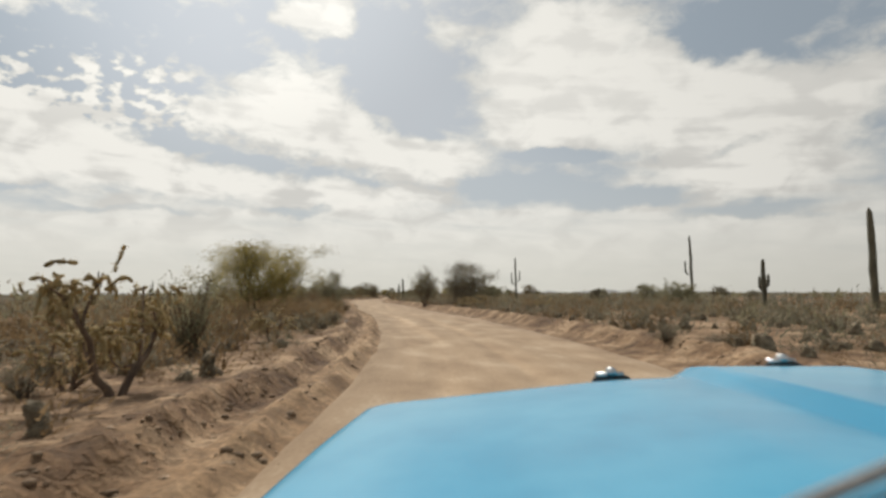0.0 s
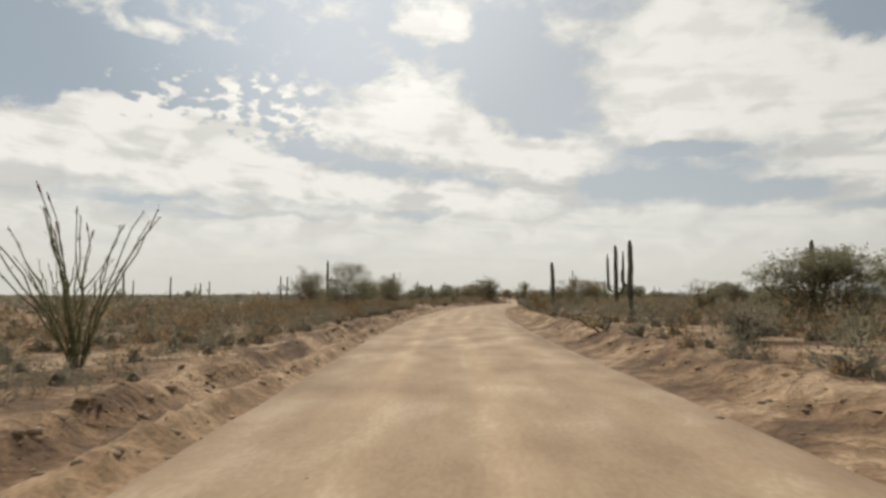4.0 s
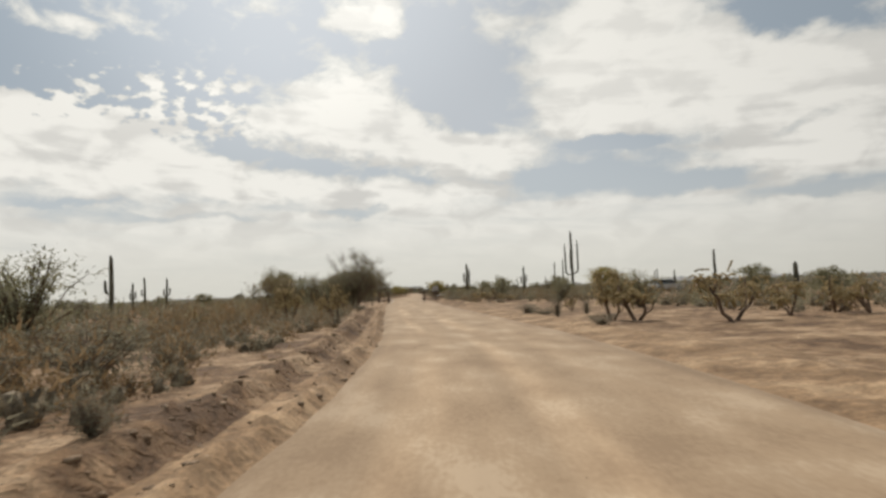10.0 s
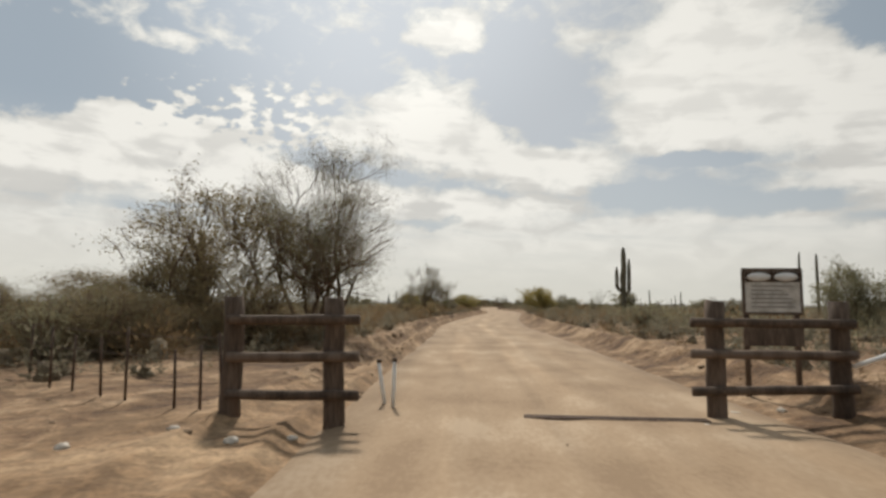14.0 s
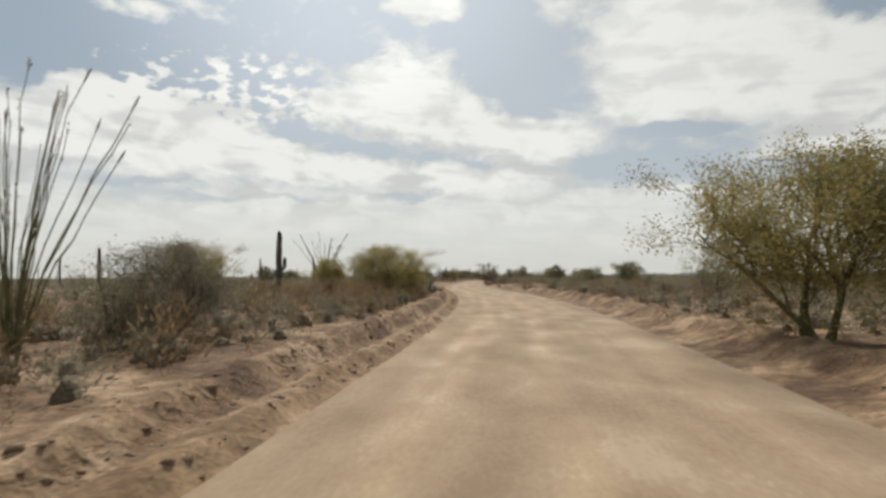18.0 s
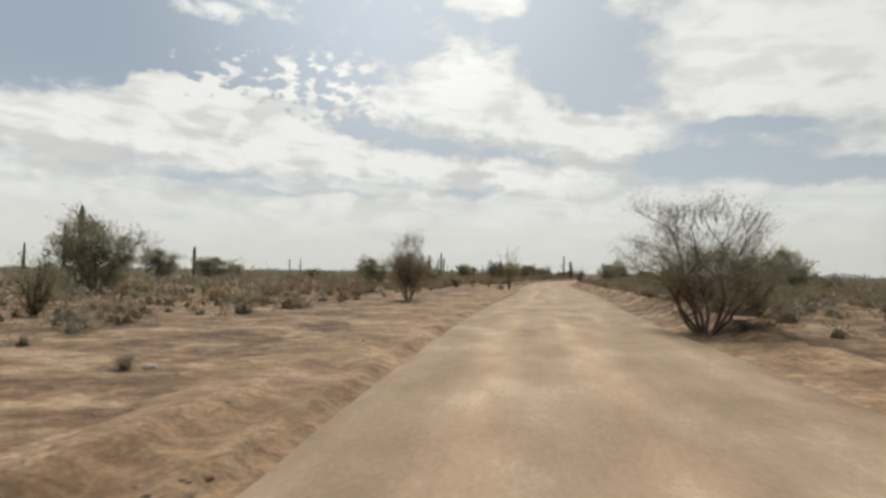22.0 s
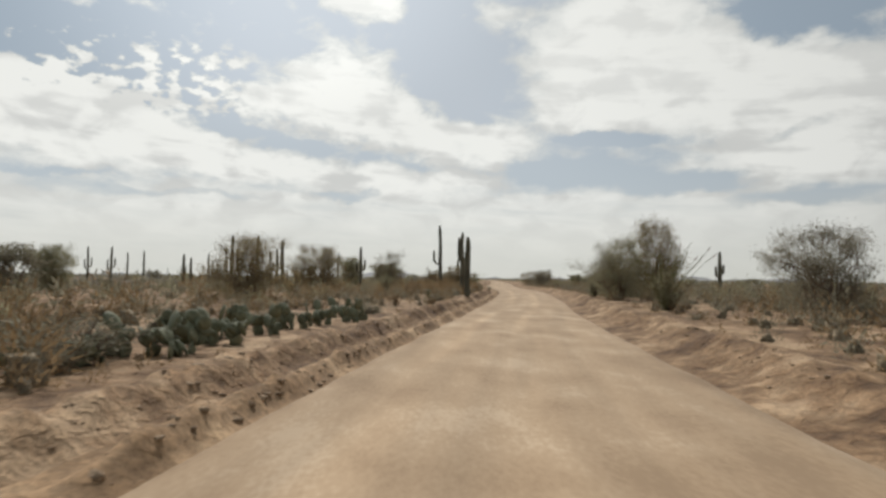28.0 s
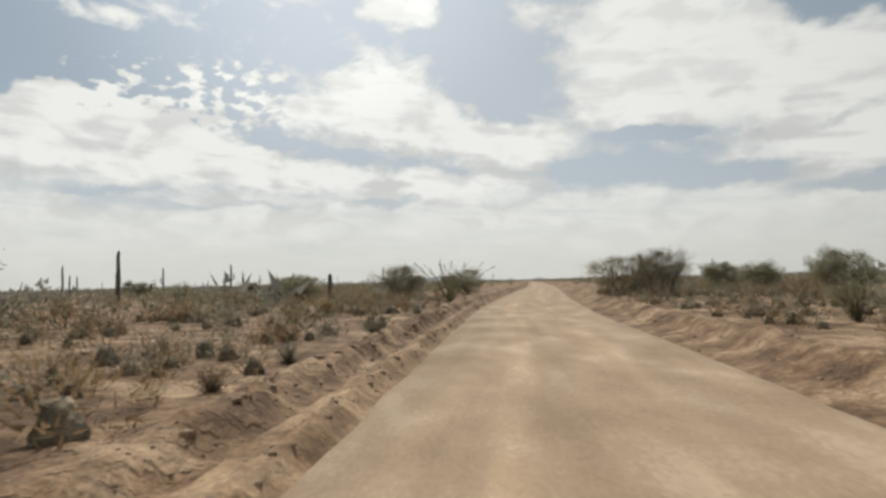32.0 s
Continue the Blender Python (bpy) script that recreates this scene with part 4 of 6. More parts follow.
for x, y, h, r, arms in [
    (92.7, 684.3, 5.0, 0.16, "-"),
    (-56.1, 748.6, 6.0, 0.16, "-"),
    (-71.7, 232.2, 5.0, 0.14, "l"),
    (-45.9, 644.8, 5.0, 0.16, "b"),
    (88.3, 683.2, 5.0, 0.16, "-"),
    (-87.5, 224.1, 5.0, 0.14, "-"),
    (-88.3, 262.1, 5.5, 0.17, "l"),
    (-28.4, 760.3, 6.0, 0.16, "b"),
    (-75.6, 495.2, 5.0, 0.14, "-"),
    (-49.5, 774.8, 6.0, 0.16, "l"),
    (-54.8, 764.8, 5.0, 0.14, "-"),
    (76.6, 526.5, 5.5, 0.16, "-"),
    (-76.3, 782.4, 5.0, 0.16, "-"),
    (90.3, 410.3, 6.0, 0.18, "-"),
]:
    place_saguaro(x, y, h, r, arms)

for x, y, h, r, arms in [
    (-106.1, 295.3, 5.5, 0.14, "b"),
    (79.7, 416.5, 6.0, 0.18, "-"),
    (-83.2, 796.3, 5.0, 0.16, "-"),
    (-97.0, 223.7, 5.0, 0.16, "-"),
    (125.9, 822.7, 5.0, 0.18, "-"),
    (-84.1, 633.1, 5.5, 0.17, "-"),
    (99.9, 181.4, 4.0, 0.14, "-"),
    (102.3, 444.1, 6.0, 0.18, "-"),
    (-48.2, 823.8, 6.0, 0.16, "-"),
    (-83.2, 640.6, 6.0, 0.16, "l"),
    (-104.4, 693.9, 5.5, 0.16, "-"),
    (-180.6, 597.6, 6.0, 0.16, "-"),
    (-202.0, 601.6, 6.0, 0.16, "-"),
    (103.5, 627.8, 5.5, 0.16, "-"),
]:
    place_saguaro(x, y, h, r, arms)

for x, y, h, r, arms in [
    (-63.3, 887.1, 6.0, 0.16, "b"),
    (71.3, 843.4, 6.0, 0.16, "-"),
    (-138.5, 924.2, 6.0, 0.16, "-"),
    (-223.0, 668.6, 6.0, 0.16, "-"),
    (104.4, 397.5, 4.0, 0.18, "-"),
    (-2.2, 805.1, 6.0, 0.16, "-"),
    (-75.8, 953.3, 6.0, 0.16, "-"),
    (30.9, 955.5, 5.0, 0.16, "-"),
    (37.4, 955.6, 5.0, 0.16, "-"),
    (-167.6, 951.5, 5.0, 0.16, "-"),
]:
    place_saguaro(x, y, h, r, arms)

BURSAGE_ROWS = []

BURSAGE_ROWS += [
    (12.74, 622.61, 1.32, 0.16), (-3.75, 45.05, 1.44, 0.32), (-3.22, 26.60, 1.94, 0.55), (-6.83, 124.98, 1.81, 0.98), (-8.24, 125.40, 2.22, 0.96), (-1.74, 398.56, 2.44, 0.51), (10.82, 626.28, 2.67, 0.63), (0.73, 565.50, 2.50, 0.80), (-1.71, 400.60, 2.31, 0.20), (1.15, 204.04, 2.41, 1.24), (-7.63, 494.93, 2.22, 1.25), (13.13, 622.19, 1.05, 0.67), (3.70, 199.45, 0.66, 0.48), (2.18, 237.52, 0.78, 0.57), (-2.08, 416.53, 0.94, 0.52), (3.12, 218.18, 0.84, 0.53), (-0.13, 376.65, 0.83, 0.45), (2.75, 209.51, 0.70, 0.35),
]

BURSAGE_ROWS += [
    (-2.30, 417.58, 0.93, 0.49), (10.41, 614.33, 1.01, 0.94), (-1.59, 338.00, 0.51, 0.38), (1.49, 182.33, 0.89, 0.64), (-1.06, 397.65, 0.84, 0.39), (-0.73, 258.30, 0.59, 0.26), (-6.81, 114.38, 1.66, 0.66), (14.42, 624.21, 0.61, 0.54), (-6.03, 114.75, 0.83, 0.48), (-4.08, 65.46, 1.07, 0.50), (-0.89, 368.59, 0.72, 0.33), (-6.22, 8.69, 0.88, 0.59), (12.24, 615.39, 0.89, 0.52), (1.12, 564.52, 0.89, 0.60), (6.63, 585.80, 0.87, 0.47), (-3.38, 165.18, 0.88, 0.44), (-5.10, 440.17, 0.57, 0.27), (8.34, 596.46, 0.90, 0.41),
]

BURSAGE_ROWS += [
    (-3.27, 47.45, 0.98, 0.33), (1.78, 240.81, 1.32, 0.53), (10.48, 606.73, 0.67, 0.42), (0.38, 400.41, 0.97, 0.53), (-4.82, 77.05, 1.33, 0.36), (-1.45, 341.35, 1.51, 0.56), (15.29, 645.17, 0.85, 0.40), (-6.00, 148.06, 1.09, 0.50), (7.19, 588.35, 1.13, 0.51), (12.90, 214.90, 1.24, 0.52), (-4.06, 371.78, 0.83, 0.52), (12.82, 224.92, 1.47, 0.42), (12.60, 646.38, 0.43, 0.45), (-2.99, 168.15, 1.19, 0.65), (7.84, 343.57, 1.32, 0.50), (1.69, 206.05, 1.33, 0.78), (0.81, 263.48, 0.45, 0.37), (10.03, 264.11, 2.27, 0.45),
]

BURSAGE_ROWS += [
    (11.86, 264.65, 1.53, 0.41), (4.09, 150.14, 1.18, 0.77), (12.23, 226.26, 1.65, 0.53), (6.58, 466.16, 0.97, 0.54), (9.60, 548.44, 1.45, 0.73), (-4.84, 150.88, 1.13, 0.75), (6.65, 487.20, 0.76, 0.48), (6.38, 13.10, 1.16, 0.39), (2.16, 189.74, 1.19, 0.66), (16.17, 649.20, 0.79, 0.40), (-2.48, 487.62, 1.21, 0.47), (5.70, 447.69, 1.22, 0.34), (-4.09, 53.17, 1.62, 0.41), (3.74, 123.23, 0.83, 0.49), (12.14, 188.94, 0.84, 0.49), (8.60, 428.43, 0.63, 0.45), (23.47, 612.07, 1.69, 0.56), (10.17, 34.59, 1.13, 0.35),
]

BURSAGE_ROWS += [
    (5.71, 14.77, 1.00, 0.50), (-7.13, 73.08, 1.73, 0.58), (4.60, 134.12, 1.17, 0.66), (6.19, 428.53, 0.51, 0.29), (9.68, 35.33, 0.74, 0.33), (8.08, 347.86, 1.35, 0.67), (8.94, 489.96, 1.06, 0.48), (6.40, 124.85, 1.21, 0.61), (8.25, 408.55, 0.69, 0.46), (6.11, 429.83, 0.56, 0.40), (-1.40, 249.17, 1.29, 0.48), (4.40, 136.04, 1.31, 0.49), (3.27, 126.44, 1.18, 0.76), (6.97, 653.07, 1.02, 0.68), (12.91, 222.18, 0.77, 1.11), (15.62, 191.92, 1.04, 0.52), (17.04, 191.75, 1.91, 0.99), (7.98, 411.02, 0.79, 0.44),
]

BURSAGE_ROWS += [
    (-1.34, 300.05, 1.08, 0.45), (13.13, 17.95, 1.63, 0.81), (14.80, 224.13, 0.75, 0.75), (9.86, 40.62, 1.18, 0.35), (-0.42, 372.77, 0.80, 0.60), (8.24, 83.97, 1.86, 0.70), (6.95, 94.84, 2.97, 0.99),
]

MESQUITE_ROWS = []

MESQUITE_ROWS += [
    (-0.1, 252.9, 5.9, 5.7), (0.60, 182.23, 4.70, 4.25), (-4.49, 343.51, 5.79, 5.86), (4.49, 65.31, 3.10, 4.00), (-7.36, 344.84, 3.37, 2.36), (-3.90, 253.40, 1.93, 3.43), (-2.45, 292.08, 6.4, 6.9), (-16.33, 132.58, 3.85, 3.69), (-5.82, 463.19, 2.65, 3.50), (-7.19, 540.26, 2.28, 3.43), (3.66, 616.07, 4.32, 3.87), (8.61, 636.86, 3.22, 2.62), (-13.61, 161.90, 2.51, 3.58), (30.29, 308.87, 4.11, 2.37), (5.1, 449.0, 4.7, 3.6),
]

PALOVERDE_ROWS = []

PALOVERDE_ROWS += [
    (-5.33, 64.65, 3.37, 3.71), (-0.8, 253.0, 3.4, 3.6), (10.78, 168.11, 1.81, 2.60), (-3.30, 363.96, 3.37, 2.12), (19.01, 594.47, 4.33, 4.16), (-11.20, 126.47, 5.60, 3.87), (-5.5, 290.36, 6.2, 5.2), (9.47, 68.75, 6.50, 4.80), (-2.15, 420.28, 1.72, 1.26), (5.0, 157.5, 3.2, 2.9), (20.87, 496.83, 3.73, 3.16), (17.90, 175.77, 4.18, 3.51), (21.96, 604.06, 4.81, 3.26), (14.41, 552.78, 3.24, 3.51), (13.34, 553.49, 2.53, 3.42), (24.07, 435.98, 4.40, 3.31),
]

PALOVERDE_ROWS += [
    (-11.74, 492.99, 4.68, 3.33), (19.97, 576.55, 3.49, 3.29), (-9.58, 138.50, 2.94, 3.45), (16.03, 384.03, 3.28, 3.09), (-11.31, 274.99, 7.45, 4.82), (-14.94, 563.39, 3.55, 3.17), (20.67, 301.16, 3.43, 3.29), (-2.39, 639.36, 3.71, 4.04), (20.24, 485.01, 4.05, 3.62), (23.80, 367.54, 3.54, 3.42), (-24.28, 463.82, 4.87, 4.41), (-3.92, 238.23, 3.58, 2.90), (20.02, 105.63, 5.25, 2.63), (28.40, 290.21, 3.77, 2.84), (26.56, 191.71, 5.62, 3.11), (42.52, 674.17, 4.29, 2.86),
]

PALOVERDE_ROWS += [
    (31.11, 674.04, 3.94, 3.06), (-15.99, 177.84, 3.75, 3.58), (30.30, 211.74, 2.63, 3.22), (-18.98, 599.50, 3.10, 3.29), (43.60, 647.41, 4.67, 3.33), (-19.90, 179.50, 4.69, 3.44), (11.07, 181.66, 3.67, 2.27), (38.30, 650.22, 5.35, 3.02), (-2.0, 252.7, 2.8, 2.9), (30.65, 680.16, 6.23, 2.89), (1.60, 653.26, 4.58, 3.56), (-16.89, 496.69, 3.97, 3.05), (15.82, 107.58, 5.66, 3.52), (19.39, 441.47, 4.83, 2.61), (-16.01, 522.45, 6.05, 2.23), (13.48, 686.26, 4.75, 2.78), (44.85, 688.92, 3.95, 2.36), (42.82, 692.11, 4.18, 2.51),
]

PALOVERDE_ROWS += [
    (-14.50, 220.36, 6.92, 3.55), (-48.90, 519.91, 6.56, 3.21), (19.18, 694.50, 4.31, 2.56), (-53.15, 513.19, 5.83, 4.38),
]

BROWN_SHRUB_ROWS = []

BROWN_SHRUB_ROWS += [
    (11.11, 625.27, 1.93, 0.33), (-4.78, 27.64, 1.85, 0.77), (-2.70, 379.50, 1.67, -0.11), (8.87, 629.44, 2.67, 1.98), (11.86, 629.22, 2.00, 0.61), (6.45, 609.96, 2.22, 0.71), (-6.56, 342.91, 2.67, 0.88), (-4.52, 262.95, 1.78, 0.97), (9.96, 629.87, 2.31, 1.46), (-5.67, 383.28, 2.41, 0.85), (-2.47, 570.71, 2.20, 0.67), (-9.67, 466.44, 2.07, 0.58), (-9.94, 51.84, 2.33, 1.51), (12.48, 632.19, 2.36, 0.90), (-5.01, 346.02, 2.78, 0.74), (-5.10, 386.32, 2.96, 1.33), (-4.39, 348.06, 2.36, 0.34), (-4.65, 267.97, 3.78, 3.50),
]

BROWN_SHRUB_ROWS += [
    (-3.35, 269.04, 2.67, 2.29), (-3.20, 44.32, 1.06, 0.48), (6.66, 583.42, 0.68, 0.43), (-2.91, 490.31, 0.39, 0.33), (-7.16, 62.27, 2.67, 1.77), (0.72, 239.06, 1.07, 0.87), (5.02, 584.73, 0.88, 0.61), (15.07, 642.43, 0.77, 0.38), (-5.50, 75.40, 1.19, 0.44), (-3.71, 533.50, 0.95, 0.40), (-1.25, 546.67, 0.41, 0.26), (0.04, 579.16, 1.23, 0.39), (3.92, 151.09, 0.51, 0.57),
]

OCOTILLO_ROWS = []

OCOTILLO_ROWS += [
    (-3.49, 359.91, 1.67, 4.45), (7.50, 534.89, 2.15, 2.64), (16.58, 581.90, 2.19, 2.99), (-1.86, 490.06, 2.20, 4.06), (-8.12, 409.35, 2.40, 3.40), (-7.69, 88.30, 2.53, 3.21), (17.69, 673.34, 2.84, 2.66), (-13.16, 95.40, 2.51, 2.51), (22.49, 382.93, 1.86, 4.19), (-14.28, 420.60, 5.00, 6.25),
]

CHOLLA_ROWS = []

CHOLLA_ROWS += [
    (-4.72, 48.44, 1.06, 0.92), (-3.47, 264.04, 1.44, 1.06), (-5.02, 8.51, 1.68, 1.83), (-5.87, 9.11, 1.16, 1.01), (-3.90, 47.12, 0.88, 1.00), (-2.60, 329.82, 1.96, 1.71), (-5.52, 492.02, 0.99, 1.49), (-4.50, 419.56, 0.67, 0.80), (-4.47, 330.44, 1.77, 1.50), (-0.09, 241.44, 0.54, 0.99), (2.68, 222.17, 1.62, 1.98), (-0.22, 372.30, 0.53, 0.58), (-2.75, 547.60, 1.00, 0.94), (7.70, 496.85, 1.04, 1.04), (-3.11, 263.57, 1.27, 1.21), (-3.90, 32.22, 0.93, 0.52), (3.68, 121.02, 1.30, 1.86), (-0.03, 225.04, 1.78, 1.96),
]

CHOLLA_ROWS += [
    (-5.82, 32.60, 0.72, 0.60), (14.85, 217.13, 2.35, 2.16), (6.78, 53.43, 1.39, 1.13), (14.97, 227.86, 0.78, 1.04), (14.18, 218.01, 1.45, 2.18), (8.26, 54.30, 1.59, 1.32), (-8.44, 345.76, 2.08, 1.53), (-7.71, 153.35, 1.49, 1.00), (-12.80, 53.90, 1.52, 1.21), (-4.37, 17.35, 1.24, 1.08), (-9.33, 367.90, 1.12, 1.28), (-7.27, 37.35, 1.47, 0.90), (14.63, 251.40, 2.03, 0.85), (-8.26, 175.57, 1.54, 1.03), (13.40, 653.94, 1.76, 0.94), (-15.15, 428.71, 1.49, 1.12), (-4.06, 223.26, 0.94, 0.94), (17.29, 214.43, 2.32, 1.93),
]

CHOLLA_ROWS += [
    (-12.30, 88.30, 2.16, 2.40), (4.34, 656.05, 1.58, 0.99), (7.90, 495.38, 1.00, 1.00), (13.49, 255.33, 2.68, 1.24), (23.10, 215.85, 1.46, 1.66), (20.29, 216.11, 1.68, 1.47), (-4.50, 413.03, 1.26, 0.74), (-4.15, 495.72, 1.06, 1.48), (12.26, 256.00, 1.28, 1.07), (22.37, 216.65, 1.72, 1.61), (33.16, 639.10, 1.95, 1.73), (-1.20, 592.32, 1.05, 1.98), (15.71, 358.02, 1.43, 2.27), (-17.30, 456.38, 0.99, 1.11), (3.43, 96.86, 1.33, 0.67), (12.73, 48.90, 1.92, 1.23), (11.59, 485.47, 1.49, 1.34), (-20.15, 401.67, 2.40, 1.50),
]

CHOLLA_ROWS += [
    (35.32, 227.61, 3.17, 1.58),
]

PRICKLY_PEAR_ROWS = []

PRICKLY_PEAR_ROWS += [
    (1.83, 566.45, 1.15, 0.83), (9.86, 602.36, 0.56, 0.40), (-1.04, 396.78, 0.97, 0.82), (-0.18, 397.38, 1.04, 0.75), (6.81, 594.46, 0.56, 0.73), (3.94, 574.21, 0.75, 0.79), (0.07, 398.42, 0.99, 0.71), (-0.13, 378.45, 0.79, 0.61), (4.18, 574.97, 0.53, 0.61), (-0.04, 379.68, 0.67, 0.75), (10.43, 616.82, 1.12, 0.90), (1.45, 566.29, 1.15, 0.83), (1.55, 567.96, 1.06, 0.76), (2.28, 568.00, 1.15, 0.83),
    (1.15, 565.36, 0.82, 0.55), (-1.52, 396.89, 0.98, 0.74), (-1.50, 396.77, 0.86, 0.58), (3.33, 573.13, 0.76, 0.78), (-1.32, 400.15, 0.94, 0.56), (3.41, 575.98, 0.92, 0.76), (-0.01, 565.14, 0.88, 0.70), (0.54, 567.17, 0.84, 0.53), (0.76, 569.96, 0.86, 0.59),
    (2.55, 570.1, 0.95, 0.8), (2.35, 571.2, 0.9, 0.75), (2.95, 571.7, 0.9, 0.78), (1.85, 569.2, 0.95, 0.8), (3.15, 572.6, 0.8, 0.74), (1.7, 571.6, 0.9, 0.7), (0.45, 564.2, 0.9, 0.66), (3.75, 576.6, 0.8, 0.7),
]

CREOSOTE_ROWS = []

CREOSOTE_ROWS += [
    (-5.11, 264.94, 3.37, 3.25), (7.60, 535.26, 1.86, 1.95), (7.94, 536.09, 1.50, 0.90), (-3.21, 361.98, 1.53, 1.53), (-5.58, 13.69, 2.04, 1.80), (-5.90, 283.31, 1.82, 1.46), (19.13, 600.41, 1.86, 1.49), (9.06, 468.49, 1.55, 0.71), (-7.64, 425.53, 2.30, 1.58), (3.21, 613.82, 1.74, 1.60), (16.87, 581.89, 2.19, 1.75), (28.62, 651.09, 1.47, 1.33), (-6.71, 286.41, 3.76, 1.80), (10.28, 409.38, 1.89, 1.10), (14.86, 263.98, 5.56, 2.30), (-14.20, 448.47, 2.04, 1.87), (-7.89, 428.56, 4.12, 1.98), (8.72, 137.76, 2.29, 1.41),
]

CREOSOTE_ROWS += [
    (3.71, 607.49, 1.98, 1.62), (-3.06, 409.96, 3.79, 1.71), (15.80, 392.04, 2.42, 1.03), (8.01, 453.98, 2.27, 1.70), (12.18, 494.29, 1.33, 1.24), (11.89, 304.50, 3.42, 1.49), (28.30, 622.71, 3.15, 2.18), (15.75, 164.35, 1.99, 1.99), (-9.02, 278.82, 4.41, 2.86), (19.75, 404.18, 3.55, 1.18), (17.70, 170.14, 2.41, 2.41), (18.63, 247.28, 2.75, 2.14), (-4.98, 170.73, 2.47, 2.01), (-17.83, 72.71, 4.94, 2.47), (19.16, 368.68, 2.01, 2.35), (-8.05, 174.25, 2.39, 2.22), (-7.89, 60.43, 2.26, 2.26), (-12.20, 178.45, 2.28, 2.09),
]

CREOSOTE_ROWS += [
    (20.97, 414.70, 3.53, 1.57), (-23.53, 45.88, 3.54, 1.77), (-2.53, 680.38, 2.54, 1.70), (-3.58, 420.01, 2.29, 1.15), (19.37, 229.16, 3.62, 2.17), (20.99, 531.70, 5.25, 2.63), (-7.03, 214.96, 4.81, 3.21), (15.56, 123.17, 4.05, 2.31), (-25.59, 233.72, 6.20, 3.45),
]

YELLOW_PALOVERDE_ROWS = []

YELLOW_PALOVERDE_ROWS += [
    (-2.06, 387.56, 5.35, 3.19), (-1.36, 389.63, 3.52, 2.18), (-6.90, 30.14, 5.10, 3.74), (11.38, 361.77, 3.04, 3.02), (9.90, 363.41, 4.98, 3.89), (-4.98, 555.92, 4.68, 3.55), (-11.76, 382.84, 4.00, 3.24), (-12.56, 416.14, 4.48, 3.30), (39.21, 302.02, 6.77, 4.34),
]

DRAB_ROWS = [(-5.42, 424.83, 4.20, 2.00), (-3.72, 423.63, 2.60, 1.60), (21.75, 595.21, 3.87, 5.35), (-1.95, 605.93, 5.00, 3.90), (-6.08, 541.48, 3.07, 3.29), (11.39, 632.20, 3.04, 2.91), (-2.97, 588.45, 4.50, 3.48), (-5.6, 284.9, 3.4, 1.7), (-8.7, 284.4, 3.7, 1.9), (-11.8, 286.2, 4.2, 2.1), (-3.3, 288.0, 3.4, 1.9), (-7.2, 289.6, 3.8, 2.2), (-10.6, 291.2, 4.6, 2.4), (5.9, 154.5, 2.3, 1.5), (13.2, 165.5, 6.0, 3.6), (-4.0, 266.6, 4.4, 3.6), (68.3, 255.4, 7.5, 5.0)]

DEAD_TREE_ROWS = []

DEAD_TREE_ROWS += [
    (-2.88, 422.84, 1.45, 2.75),
        (5.62, 599.60, 1.03, 1.25), (-5.23, 376.25, 0.87, 1.68), (-2.53, 600.55, 0.83, 1.25),
]

def near(rows, far=False):
    return [r for r in rows if (abs(r[0] - float(road_x(r[1]))) < 14.0) != far]


FINE = dict(count=18, leaf=(0.021, 0.0062), sprays=2, full=115)
GOLD = dict(count=40, leaf=(0.015, 0.0068), sprays=1, full=95, low=0.3, skirt=0.05, flat=0.6)
stand([tree("palo_verde", 104, 5, full=90), tree("palo_verde", 105, 6, full=90)], near(PALOVERDE_ROWS, True), "many-stemmed olive palo verde tree with fine twigs", "tree", "palo verde trees")
stand([tree("palo_verde", 101, 5, **FINE), tree("palo_verde", 102, 4, **FINE), tree("palo_verde", 103, 6, leaves=M_DRAB, **FINE), tree("palo_verde", 106, 6, leaves=M_GREY, **FINE)], near(PALOVERDE_ROWS), "many-stemmed olive palo verde tree with fine twigs", "tree", "palo verde trees")
stand([tree("yellow_palo_verde", 111, 5, **GOLD, leaves=M_YELLOW, bark=M_GREENBARK), tree("yellow_palo_verde", 112, 5, **GOLD, leaves=M_YELLOW, bark=M_GREENBARK)], YELLOW_PALOVERDE_ROWS, "yellow-green palo verde tree in leaf beside the road", "tree", "yellow palo verde trees")
stand([tree("brown_palo_verde", 114, 6, **FINE, leaves=M_DRAB), tree("brown_palo_verde", 115, 7, **FINE, leaves=M_DRAB)], DRAB_ROWS, "dense brownish palo verde bush reaching down to the soil", "tree", "brown palo verde bushes")
stand([tree("mesquite", 121, 8, M_OLIVE, count=42, leaf=(0.0085, 0.0024), skirt=0.03, sprays=5, full=70, thick=0.0125), tree("mesquite", 122, 9, M_OLIVE, count=32, leaf=(0.0105, 0.0034), skirt=0.04, sprays=5, full=80, thick=0.0125)], MESQUITE_ROWS, "open mesquite tree with bare upswept branches and thin leaves", "tree", "mesquite trees")
stand([cholla("cholla", 131, 3, 300), cholla("cholla", 132, 3, 300), cholla("cholla", 133, 2, 320)], CHOLLA_ROWS, "chain-fruit cholla with dark trunk and pale spiny joints", "cactus", "chollas")
stand([shrub("creosote_bush", 141, M_OLIVE, 2800, (0.05, 0.012), 30, 0.8), shrub("creosote_bush", 142, M_OLIVE, 2600, (0.05, 0.012), 30, 0.6)], CREOSOTE_ROWS, "rounded olive creosote bush on sandy soil", "bush", "creosote bushes")
stand([shrub("bursage_bush", 151, M_GREY, 1700, (0.06, 0.016), 26), shrub("bursage_bush", 152, M_GREY, 1600, (0.06, 0.016), 26)], BURSAGE_ROWS, "low grey-green bursage bush near the road bank", "bush", "bursage bushes")
